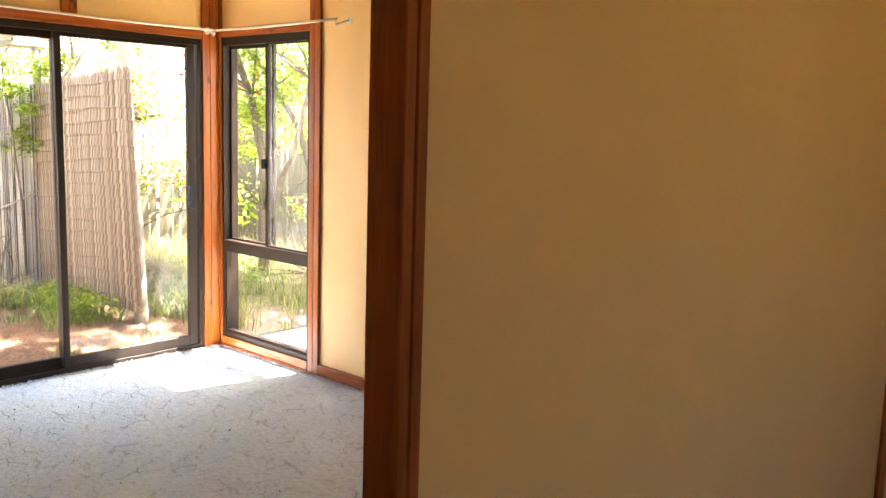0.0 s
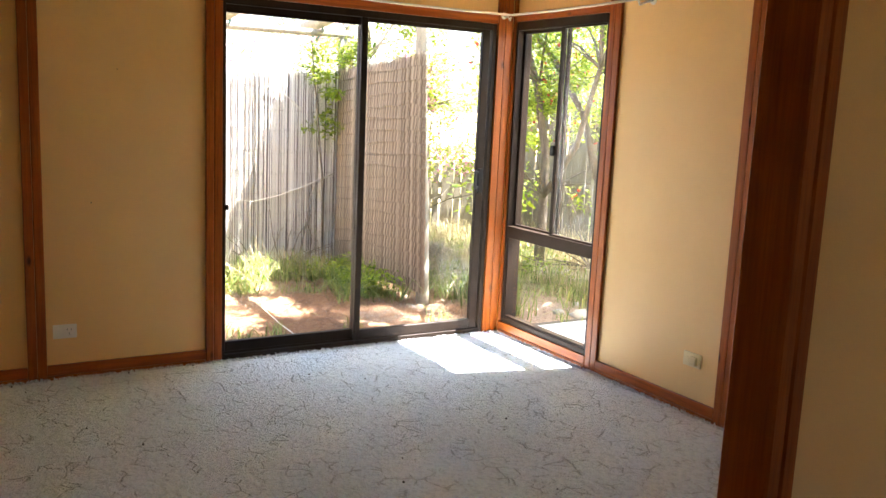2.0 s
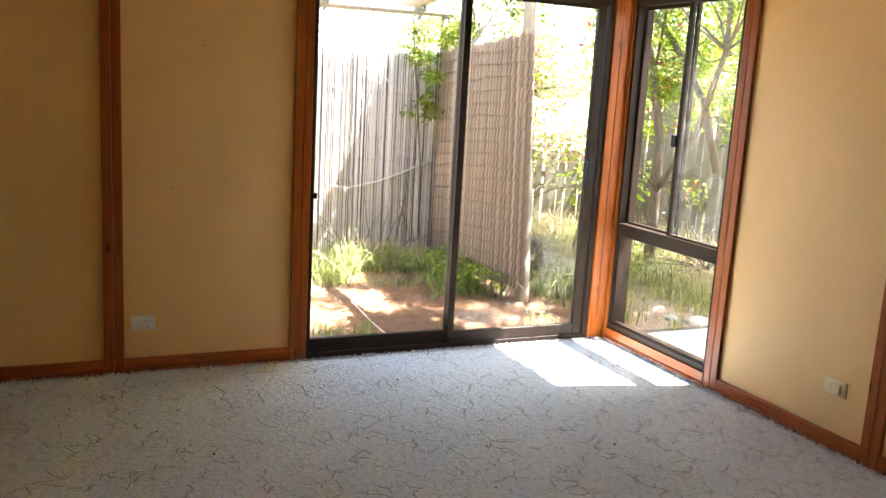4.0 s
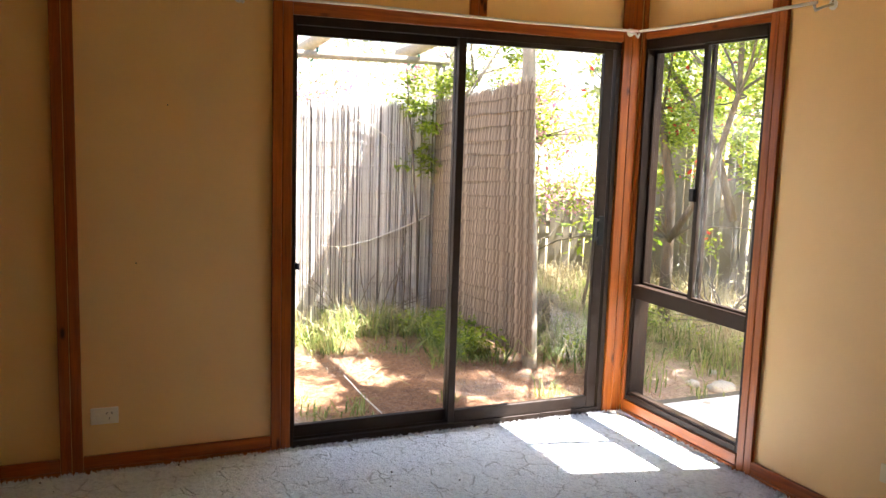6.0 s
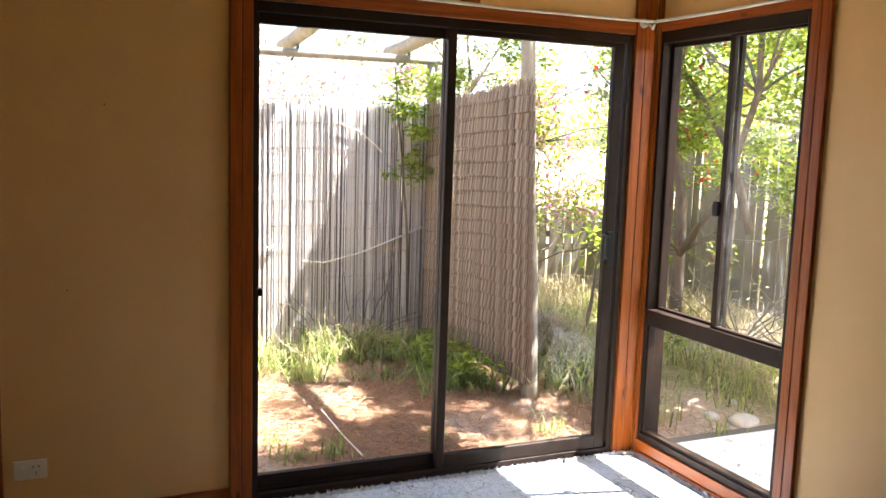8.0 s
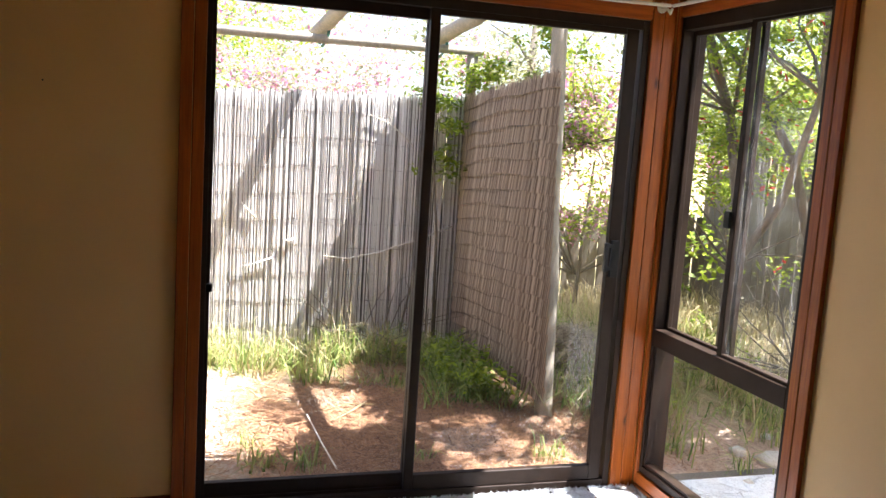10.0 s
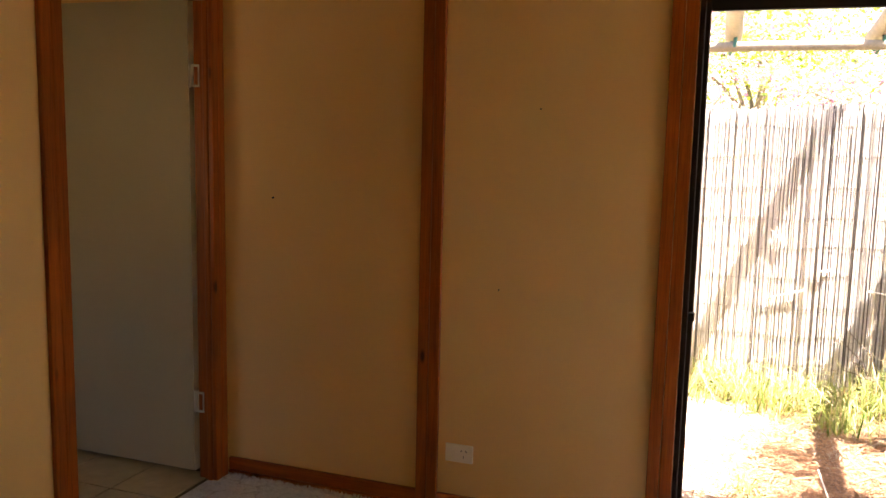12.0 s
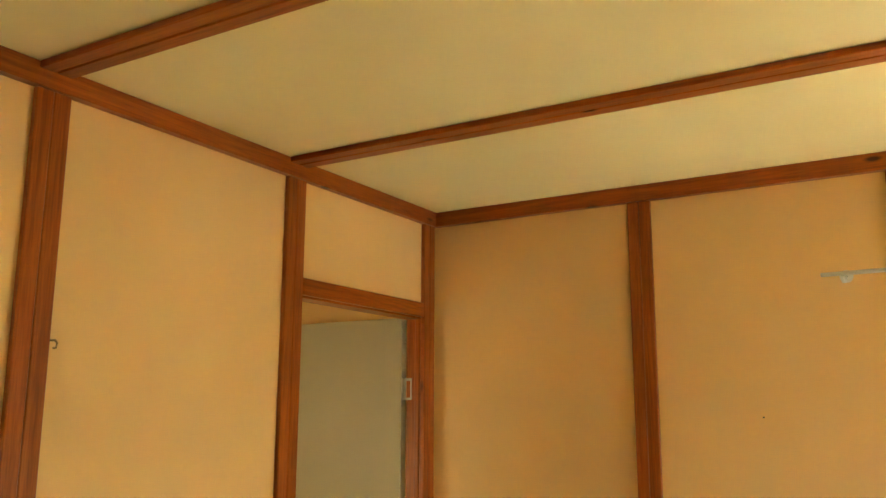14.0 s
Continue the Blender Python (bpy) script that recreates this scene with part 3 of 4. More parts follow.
# ---- sockets ----
def outlet(at, turn, label, mat, plug):
    ob = thing("power_outlet", (0, 0, 0), label, "power outlet")
    part("plate", boxes(((-0.058, -0.010, -0.037), (0.058, 0.0, 0.037)), bevel=0.004, seg=2), mat, ob, smooth=False)
    part("switch", boxes(((-0.036, -0.014, -0.012), (-0.018, -0.009, 0.012)), bevel=0.002), mat, ob)
    for dx, rz, a in ((0.010, 0.012, 30), (0.030, 0.012, -30), (0.020, -0.012, 0)):
        bm = boxes(((-0.0015, -0.0112, -0.005), (0.0015, -0.0095, 0.005)))
        bmesh.ops.transform(bm, matrix=pose(dx, 0, rz, 0, a, 0), verts=bm.verts[:])
        part("slot", bm, SLOT, ob)
    if plug:
        part("plug", boxes(((-0.004, -0.026, -0.024), (0.040, -0.0115, 0.022)), bevel=0.006, seg=2), mat, ob)
    ob.matrix_basis = pose(*at, 0, 0, turn)
    return ob


outlet((XL + 0.0, 1.068, 0.254), 90, "white plastic single power outlet on the cream wall", PLATE, False)
outlet((-3.053, YL, 0.283), 0, "yellowed plastic power outlet with a cream plug", OLDPLATE, True)

# ---- wall lamp beside the window wall ----
lamp = thing("wall_lamp", (0, 0, 0), "wall lamp with white opal shade and brass arm", "wall lamp")
LX, LY, LZ = -2.520, 3.70, 1.935
bm = tube(bmesh.new(), [(LX, LY, LZ - 0.03), (LX, LY, LZ - 0.05), (LX + 0.004, LY, LZ - 0.066), (LX + 0.02, LY + 0.008, LZ - 0.084), (LX + 0.05, LY + 0.03, LZ - 0.082), (LX + 0.09, LY + 0.06, LZ - 0.060), (LX + 0.12, YL - 0.012, LZ - 0.04)], 0.0045, 8)
part("arm", bm, BRASS, lamp, smooth=True)
bm = lathe([(0.004, -0.034), (0.020, -0.032), (0.024, -0.02), (0.024, 0.012), (0.027, 0.016)])
bmesh.ops.transform(bm, matrix=pose(LX, LY, LZ), verts=bm.verts[:])
part("socket", bm, BRASS, lamp, "tarnished brass lamp socket")
bm = lathe([(0.026, 0.012), (0.034, 0.022), (0.046, 0.045), (0.056, 0.08), (0.066, 0.13), (0.082, 0.165), (0.080, 0.166), (0.063, 0.13), (0.053, 0.08), (0.043, 0.047), (0.030, 0.024)])
bmesh.ops.transform(bm, matrix=pose(LX, LY, LZ), verts=bm.verts[:])
part("shade", bm, OPAL, lamp, "white opal glass shade", smooth=True)
part("screw", tube(bmesh.new(), [(LX - 0.022, LY, LZ - 0.012), (LX - 0.034, LY, LZ - 0.012)], 0.004, 8), STEEL, lamp)
bm = lathe([(0.0, 0.0), (0.034, 0.0), (0.045, 0.006), (0.045, 0.014), (0.0, 0.014)])
bmesh.ops.transform(bm, matrix=pose(LX + 0.12, YL, LZ - 0.04, 90), verts=bm.verts[:])
part("backplate", bm, BRASS, lamp)

# ---- outside: ground ----
bm = bmesh.new()
xs = [-400, -120, -50, -25, -16] + [-12 + 0.16 * k for k in range(45)] + [-4.70, 2, 30, 120, 400]
ys = [-400, -120, -40, -12, -4] + [0 + 0.16 * k for k in range(57)] + [10, 14, 25, 60, 150, 400]


def ground_z(x, y):
    flat = 0.0 if x < -13 or y > 12 or x > -4.6 and y < 3.7 else 1.0
    z = -0.045 + flat * (0.035 * noise.noise(Vector((x * 0.9, y * 0.9, 3))) + 0.018 * noise.noise(Vector((x * 4, y * 4, 7))))
    return z - (0.10 if x > -4.8 and y < 3.7 else 0) - 0.15 * max(0, min(1, (-8 - x) / 2))


gv = [[bm.verts.new((x, y, ground_z(x, y) - (0.2 if x > -4.75 and y < 4 else 0))) for y in ys] for x in xs]
for i in range(len(xs) - 1):
    for j in range(len(ys) - 1):
        bm.faces.new((gv[i][j], gv[i + 1][j], gv[i + 1][j + 1], gv[i][j + 1]))
ground = structure("ground", bm, SOIL, "sandy garden ground strewn with brown pine needles", "ground")
for p in ground.data.polygons:
    p.use_smooth = True


# ---- reed fences ----
def tier_wave(s, q):
    """How far the lower edge of tier q rises or sags along a reed screen."""
    return 0.006 * math.sin(s * 11 + q * 1.7) + 0.004 * math.sin(s * 29 + q)


def reed_mesh(rng, a, b, top_a, top_b, out, layers, step, row, proud, splay, thick, lean=0.0007, rise=0.0):
    """Upright reeds between two plan points, in overlapping tiers. out: the way the tiers stand proud."""
    a, b, out = Vector((*a, 0)), Vector((*b, 0)), Vector((*out, 0)).normalized()
    length, along = (b - a).length, (b - a).normalized()
    verts, faces = [], []
    for layer in range(layers):
        n = int(length / step)
        for k in range(n):
            s = (k + 0.5 + 0.33 * layer + rng.gauss(0, 0.34)) / n
            base = a + along * (s * length) + out * (-0.010 * layer + 0.003 * rng.random())
            top = top_a + (top_b - top_a) * s + rng.gauss(0, 0.018)
            g = ground_z(base.x, base.y) - 0.02 + rise * s * length
            rad = thick * rng.uniform(0.65, 1.35)
            tilt = rng.gauss(0, lean * 2)
            side0, q = rng.gauss(0, 0.002), 0
            m0, rings, z = len(verts), 0, g
            wob = rng.gauss(0, 0.003)
            while z < top:
                wave = tier_wave(s, q) + wob
                z1 = min(top, g + row * (q + 1) + wave)
                if z1 <= z:
                    break
                for zz, push, rr in ((z, proud, rad), (z1 - 0.0015, 0.0, rad * 0.92)):
                    c = base + along * (tilt * zz + side0 + splay * s * (1.9 - zz)) + out * push + Vector((0, 0, zz))
                    verts += [c - along * rr, c + out * (rr * 1.0), c + along * rr]
                    rings += 1
                side0 += rng.gauss(0, 0.0007)
                z, q = z1, q + 1
            for k2 in range(rings - 1):
                m = m0 + 3 * k2
                faces += [(m, m + 1, m + 4, m + 3), (m + 1, m + 2, m + 5, m + 4)]
    return verts, faces


def reed_fence(label, material, a, b, top_a, top_b, out, layers, step, row, proud, splay, seed, wire, thick, rise=0.0):
    rng = random.Random(seed)
    f = thing("reed_fence", (0, 0, 0), label, "fence")
    v, fc = reed_mesh(rng, a, b, top_a, top_b, out, layers, step, row, proud, splay, thick, rise=rise)
    r = mesh_from("reeds", v, fc, material, f)
    r["kind"] = "stuff"
    o = Vector((*out, 0)).normalized()
    A, B = Vector((*a, 0)), Vector((*b, 0))
    # tie wires; on the post panel they stand in for shade under each tier
    for q in range(int((min(top_a, top_b - rise * (B - A).length) + 0.03) / row)):
        z = -0.072 + row * (q + 1)
        pts = [A.lerp(B, k / 40) + (B - A) * (splay * k / 40 * (1.9 - z) / (B - A).length) + o * (0.006 + proud * 0.3) + Vector((0, 0, z + rise * (B - A).length * k / 40 + tier_wave(k / 40, q) + rng.gauss(0, 0.002))) for k in range(41)]
        part("wire", tube(bmesh.new(), pts, wire, 4), WIRE_SHADE, f)
    return f


reed_fence("weathered grey reed screen fence in sunlight", REED, (-6.95, -1.6), (-7.56, 3.80), 1.58, 1.77, (1, 0.113), 5, 0.0082, 0.185, 0.0025, 0.0, 5, 0.0008, 0.0034)
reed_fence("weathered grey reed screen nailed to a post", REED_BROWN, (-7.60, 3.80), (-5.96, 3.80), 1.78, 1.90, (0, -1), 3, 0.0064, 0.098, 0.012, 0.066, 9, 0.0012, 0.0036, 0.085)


# ---- logs ----
def log_bm(a, b, r0, r1, seed, sides=14, n=9):
    rng = random.Random(seed)
    A, B = Vector(a), Vector(b)
    pts = [A.lerp(B, k / n) + Vector([rng.gauss(0, r0 * 0.10) for _ in range(3)]) for k in range(n + 1)]
    return tube(bmesh.new(), pts, [(r0 + (r1 - r0) * k / n) * rng.uniform(0.95, 1.06) for k in range(n + 1)], sides)


post = thing("fence_post", (0, 0, 0), "round weathered timber post at the fence end", "post")
part("log", log_bm((-5.945, 3.87, -0.3), (-6.27, 3.90, 2.75), 0.052, 0.046, 3), LOG, post, smooth=True)
pergola = thing("pergola", (0, 0, 0), "weathered round-log pergola tied with green straps", "pergola")
part("beam", log_bm((-7.70, -1.5, 2.10), (-7.62, 3.92, 2.13), 0.034, 0.030, 4), LOG, pergola, smooth=True)
for k, y in enumerate((0.2, 1.05, 1.90, 2.76, 3.62)):
    part("rafter", log_bm((-7.95, y, 2.185), (-5.2, y + 0.10, 2.52), 0.055, 0.048, 20 + k), LOG, pergola, smooth=True)
    bm = tube(bmesh.new(), [(-7.68, y - 0.01, 2.07), (-7.615, y + 0.02, 2.12), (-7.62, y + 0.03, 2.24), (-7.70, y + 0.03, 2.26), (-7.755, y, 2.17), (-7.74, y - 0.02, 2.09)], 0.012, 6)
    part("strap", bm, STRAP, pergola, "green strap", smooth=True)
for k, (x, y) in enumerate(((-7.64, 3.86), (-7.68, 0.6), (-7.68, -1.4))):
    part("post", log_bm((x, y, -0.3), (x, y, 2.12), 0.045, 0.04, 30 + k), LOG, pergola, smooth=True)
part("wall_plate", boxes(((-5.22, -1.5, 2.40), (-5.17, 3.95, 2.53)), bevel=0.004), LOG, pergola)
for k, y in enumerate((-1.4, 1.2, 3.6)):
    part("bracket", boxes(((-5.17, y, 2.42), (XL - 0.099, y + 0.05, 2.50)), bevel=0.003), LOG, pergola)


# ---- paling fences ----
def paling_fence(a, b, top, label, seed, pitch=0.105):
    rng = random.Random(seed)
    f = thing("paling_fence", (0, 0, 0), label, "fence")
    A, B = Vector((*a, 0)), Vector((*b, 0))
    L = (B - A).length
    yaw = math.degrees(math.atan2(B.y - A.y, B.x - A.x))
    shared = []
    for q in range(4):
        h = top + 0.5 + rng.uniform(-0.03, 0.03)
        bm = boxes(((-0.047, -0.008, 0), (0.047, 0.008, h)), bevel=0.002)
        ob = linked("paling", bm, PALING, f)
        shared.append(ob.data)
        ob.matrix_basis = pose(*(A + (B - A) * (q + 0.5) * pitch / L)[:2], -0.5, 0, 0, yaw)
    n = int(L / pitch)
    for k in range(4, n):
        ob = new("paling", shared[k % 4])
        ob.parent = f
        p = A.lerp(B, (k + 0.5) / n)
        ob.matrix_basis = pose(p.x, p.y, -0.5 + rng.uniform(-0.03, 0.02), rng.gauss(0, 0.4), rng.gauss(0, 0.5), yaw)
    for z in (0.35, top - 0.3):
        m = pose(A.x, A.y, z, 0, 0, yaw)
        bm = boxes(((0, 0.009, -0.035), (L, 0.045, 0.035)), bevel=0.003)
        part("rail", bm, PALING, f).matrix_basis = m
    return f


paling_fence((-9.8, 3.4), (-9.8, 9.2), 0.80, "low grey timber paling fence beyond the garden", 61)
paling_fence((-9.8, 7.4), (0.5, 7.4), 1.62, "grey timber paling fence behind the tree", 62)


# ---- plants ----
def leaves(rng, clumps, n, size, flat=0.4):
    """n pointed leaves strewn through clumps (x, y, z, rx, ry, rz), denser towards each rim."""
    verts, faces = [], []
    total = sum(c[3] * c[4] * c[5] for c in clumps)
    for c in clumps:
        for _ in range(max(3, int(n * c[3] * c[4] * c[5] / total))):
            d = Vector((rng.gauss(0, 1), rng.gauss(0, 1), rng.gauss(0, 1))).normalized() * rng.random() ** 0.45
            p = Vector((c[0] + d.x * c[3], c[1] + d.y * c[4], c[2] + d.z * c[5]))
            a = Vector((rng.gauss(0, 1), rng.gauss(0, 1), rng.gauss(-0.3, flat))).normalized()
            b = a.cross(Vector((rng.gauss(0, 0.5), rng.gauss(0, 0.5), 1))).normalized()
            s = size * rng.uniform(0.6, 1.35)
            m = len(verts)
            verts += [p, p + a * s * 0.5 + b * s * 0.24, p + a * s, p + a * s * 0.5 - b * s * 0.24]
            faces.append((m, m + 1, m + 2, m + 3))
    return verts, faces


def branch_clumps(rng, centre, spread, count, r):
    out = []
    for _ in range(count):
        out.append((centre[0] + rng.gauss(0, spread[0]), centre[1] + rng.gauss(0, spread[1]), centre[2] + rng.gauss(0, spread[2]),
                    r * rng.uniform(0.5, 1.4), r * rng.uniform(0.5, 1.4), r * rng.uniform(0.35, 0.9)))
    return out


def plant(name, label, category, limbs, groups, seed, flowers=None, flower_mat=None):
    """limbs: lists of (point, radius); groups: (clumps, count, leaf size, material)."""
    rng = random.Random(seed)
    ob = thing(name, (0, 0, 0), label, category)
    for k, limb in enumerate(limbs):
        pts, rad = [Vector(p) for p, _ in limb], [r for _, r in limb]
        part("trunk" if k == 0 else "limb", tube(bmesh.new(), pts, rad, 9 if k == 0 else 6), BARK, ob, smooth=True)
    for clumps, n, size, mat in groups:
        v, f = leaves(rng, clumps, n, size)
        c = mesh_from("crown", v, f, mat, ob)
        c["kind"] = "stuff"
    if flowers:
        v, f = leaves(rng, flowers[0], flowers[1], flowers[2], 1.0)
        c = mesh_from("blossom", v, f, flower_mat, ob)
        c["kind"] = "stuff"
    return ob


def twigs(rng, start, n, length, r):
    out = []
    for _ in range(n):
        d = Vector((rng.gauss(0, 1), rng.gauss(0, 1), rng.uniform(0.1, 1.2))).normalized()
        p, limb = Vector(start), []
        for q in range(5):
            limb.append((tuple(p), r * (1 - q * 0.19)))
            d = (d + Vector((rng.gauss(0, 0.25), rng.gauss(0, 0.25), rng.gauss(0, 0.25)))).normalized()
            p = p + d * length / 4
        out.append(limb)
    return out


rng = random.Random(11)
trunk = [((-6.75, 5.62, -0.2), 0.060), ((-6.72, 5.60, 0.5), 0.050), ((-6.80, 5.66, 1.1), 0.042), ((-6.95, 5.62, 1.75), 0.038), ((-7.10, 5.45, 2.4), 0.032), ((-7.2, 5.3, 3.3), 0.02)]
limb2 = [((-6.30, 5.90, 0.9), 0.04), ((-6.45, 5.80, 1.5), 0.036), ((-6.75, 5.65, 2.0), 0.030), ((-7.15, 5.50, 2.45), 0.022)]
limb3 = [((-6.72, 5.60, 0.7), 0.034), ((-6.30, 5.62, 1.2), 0.028), ((-5.9, 5.5, 1.9), 0.024), ((-5.7, 5.3, 2.8), 0.02), ((-5.6, 5.1, 3.6), 0.012)]
# limb out of view, added to draw a shadow line across the carpet's sun patch
shadow_limb = [((-5.7, 5.3, 2.8), 0.020), ((-5.0, 5.2, 3.5), 0.014), ((-4.1, 5.0, 3.95), 0.007)]
crown = branch_clumps(rng, (-6.55, 5.8, 2.2), (0.65, 0.35, 0.45), 64, 0.22)
crown += branch_clumps(rng, (-6.7, 6.1, 1.5), (0.8, 0.25, 0.3), 46, 0.2)
# overhead clumps out of view, added to shade and dapple the ground and fence
shade_canopy = branch_clumps(rng, (-5.35, 5.05, 4.2), (0.5, 0.30, 0.2), 40, 0.22)
shade_canopy += branch_clumps(rng, (-5.3, 6.5, 3.9), (0.85, 0.5, 0.3), 60, 0.30)
shade_canopy += branch_clumps(rng, (-7.15, 4.6, 3.2), (0.30, 0.10, 0.12), 12, 0.16)
shade_canopy += branch_clumps(rng, (-6.3, 6.4, 3.9), (0.5, 0.3, 0.2), 36, 0.26)
shade_canopy += branch_clumps(rng, (-5.0, 5.95, 3.9), (0.6, 0.2, 0.2), 34, 0.17)
shade_canopy += [c for c in branch_clumps(rng, (-4.5, 6.35, 3.9), (0.55, 0.35, 0.25), 44, 0.26) if c[1] > 5.9]
shade_canopy = [c for c in shade_canopy if c[0] < -4.7 or c[1] > 5.55]
# sparse unseen tufts added to dapple the sun patch indoors
shade_canopy += branch_clumps(rng, (-4.05, 5.0, 3.95), (0.35, 0.25, 0.10), 9, 0.09)
crown = [c for c in crown if c[0] < -4.75 and (c[1] > 4.75 or c[2] > 2.9)]
plant("garden_tree", "leaning garden tree with sunlit yellow-green leaves and an added unseen shade canopy", "tree", [trunk, limb2, limb3, shadow_limb] + twigs(rng, (-6.9, 5.6, 1.8), 7, 1.3, 0.014) + twigs(rng, (-5.9, 5.5, 1.9), 7, 1.2, 0.013) + twigs(rng, (-6.72, 5.6, 0.7), 6, 1.0, 0.010),
      [(crown, 25000, 0.042, LEAF), (shade_canopy, 42000, 0.07, LEAF)], 12, ([c for c in crown if c[2] < 2.6], 220, 0.06), REDFL)
dead = [((-7.05, 4.95, -0.1), 0.02), ((-7.0, 5.0, 0.3), 0.015), ((-6.95, 5.0, 0.7), 0.01)]
plant("bare_shrub", "bare twiggy grey shrub in front of the palings", "shrub", [dead] + twigs(rng, (-6.3, 5.9, 0.05), 22, 1.0, 0.008) + twigs(rng, (-5.6, 5.9, 0.05), 18, 0.9, 0.008),
      [(branch_clumps(rng, (-6.0, 5.9, 0.7), (0.5, 0.2, 0.3), 10, 0.2), 300, 0.035, LEAF_DULL)], 13)

brush = [((-7.30, 3.30, -0.08), 0.010), ((-7.28, 3.36, 0.3), 0.008), ((-7.30, 3.45, 0.75), 0.005)]
plant("dead_brush", "dark tangle of dead twigs against the fence corner", "shrub", [brush] + twigs(rng, (-7.30, 3.2, -0.04), 16, 0.75, 0.006) + twigs(rng, (-7.28, 2.95, -0.04), 14, 0.65, 0.006) + twigs(rng, (-7.25, 3.5, -0.04), 14, 0.8, 0.006), [], 14)

rng = random.Random(21)
vine = branch_clumps(rng, (-7.0, 4.2, 2.2), (0.3, 0.10, 0.12), 7, 0.13) + branch_clumps(rng, (-7.42, 3.60, 1.52), (0.04, 0.07, 0.22), 18, 0.10) + branch_clumps(rng, (-7.5, 3.86, 1.95), (0.10, 0.09, 0.10), 12, 0.11)
# high leaves out of view, added to throw shade on the reed fence's corner
vine += branch_clumps(rng, (-7.2, 4.34, 2.80), (0.14, 0.12, 0.08), 40, 0.13)
plant("climbing_vine", "bright green vine climbing over the fence corner, with added unseen shading leaves above", "vine", [[((-7.43, 3.62, -0.1), 0.012), ((-7.44, 3.60, 0.8), 0.010), ((-7.43, 3.52, 1.5), 0.008), ((-7.52, 3.5, 2.05), 0.006)]],
      [(vine, 7500, 0.045, LEAF)], 22)


def cane(points, r):
    """A thin dry cane caught on the face of the reed fence; points are (y, z)."""
    ob = thing("dry_cane", (0, 0, 0), "pale dry cane hanging against the reed fence", "branch", "canes on the fence")
    pts = [(-6.95 - 0.113 * (y + 1.6) + 0.022, y, z) for y, z in points]
    part("stem", tube(bmesh.new(), pts, [r * (0.6 + 0.4 * k / (len(pts) - 1)) for k in range(len(pts))], 6), DRYCANE, ob, smooth=True)


cane([(2.79, 0.625), (2.95, 0.605), (3.2, 0.655), (3.45, 0.735), (3.75, 0.845)], 0.0075)
cane([(2.20, 0.54), (2.32, 0.575), (2.43, 0.61)], 0.006)
cane([(2.21, 0.98), (2.26, 0.93), (2.31, 0.88)], 0.008)
cane([(2.50, 0.74), (2.54, 0.725), (2.57, 0.745)], 0.009)
cane([(3.06, 1.62), (3.2, 1.575), (3.31, 1.50), (3.4, 1.42)], 0.006)

rng = random.Random(31)
for k, (x, y, z, sx, sy, sz, cnt, r, lab) in enumerate((
        (-10.0, 1.2, 2.1, 0.5, 0.9, 0.42, 60, 0.30, "pink flowering bush rising behind the reed fence"),
        (-10.2, 3.2, 2.05, 0.5, 0.8, 0.38, 56, 0.30, "pink flowering bush rising behind the reed fence"),
        (-8.7, 5.35, 1.35, 0.4, 0.5, 0.42, 44, 0.22, "pink flowering bush beside the garden fence"),
        (-10.0, -1.8, 2.1, 0.5, 0.9, 0.5, 40, 0.34, "pink flowering bush rising behind the reed fence"))):
    cl = branch_clumps(rng, (x, y, z), (sx, sy, sz), cnt, r)
    plant("flowering_bush", lab, "bush", [[((x, y, -0.4), 0.022), ((x + 0.1, y, 0.7), 0.018), ((x, y + 0.1, z), 0.01)]] + twigs(rng, (x, y, 0.3), 9, 1.5, 0.010) + twigs(rng, (x, y, 1.5), 12, 1.1, 0.009),
          [(cl, 8000 if k == 2 else 6000, 0.05, LEAF if k == 2 else LEAF_DULL)], 40 + k, (cl, 4200, 0.05), FLOWER)
for k, (x, y, z, r, n, lab) in enumerate(((-17, 8, 3.6, 0.8, 60, "tall hazy green tree beyond the garden"), (-19, 2, 3.4, 0.9, 60, "tall hazy green tree beyond the garden"), (-16, 14, 3.6, 0.9, 60, "tall hazy green tree beyond the garden"), (-8.4, 9.3, 2.5, 0.6, 80, "leafy tree behind the paling fence"), (-5.6, 9.3, 2.4, 0.6, 80, "leafy tree behind the paling fence"))):
    cl = branch_clumps(rng, (x, y, z), (1.5, 1.5, 1.0), n, r)
    plant("tree", lab, "tree", [[((x, y, -0.5), 0.16), ((x + 0.2, y, 1.5), 0.13), ((x, y + 0.2, z), 0.07)]] + twigs(rng, (x + 0.1, y, 1.6), 7, 2.6, 0.05),
          [(cl, 16000, 0.10, LEAF if k % 2 else LEAF_DULL)], 60 + k)


def blades(rng, spots, n, length, width):
    verts, faces = [], []
    for _ in range(n):
        x, y, r, k = spots[rng.randrange(len(spots))]
        px, py = x + rng.gauss(0, r), y + rng.gauss(0, r)
        if px > -4.98 and py < 4.0 or -7.50 > px > -7.56:
            continue
        h, a, lean = length * k * rng.uniform(0.35, 1.1), rng.uniform(0, 6.283), rng.uniform(0.2, 2.1)
        d, s = Vector((math.cos(a), math.sin(a), 0)), Vector((-math.sin(a), math.cos(a), 0)) * width * rng.uniform(0.6, 1.3)
        p = Vector((px, py, ground_z(px, py) - 0.01))
        q, t = p + d * h * lean * 0.25 + Vector((0, 0, h * 0.62)), p + d * h * lean * 0.75 + Vector((0, 0, h * (1.0 - 0.38 * lean)))
        m = len(verts)
        verts += [p - s, p + s, q + s * 0.8, q - s * 0.8, t]
        faces += [(m, m + 1, m + 2, m + 3), (m + 3, m + 2, m + 4)]
    return verts, faces


rng = random.Random(71)
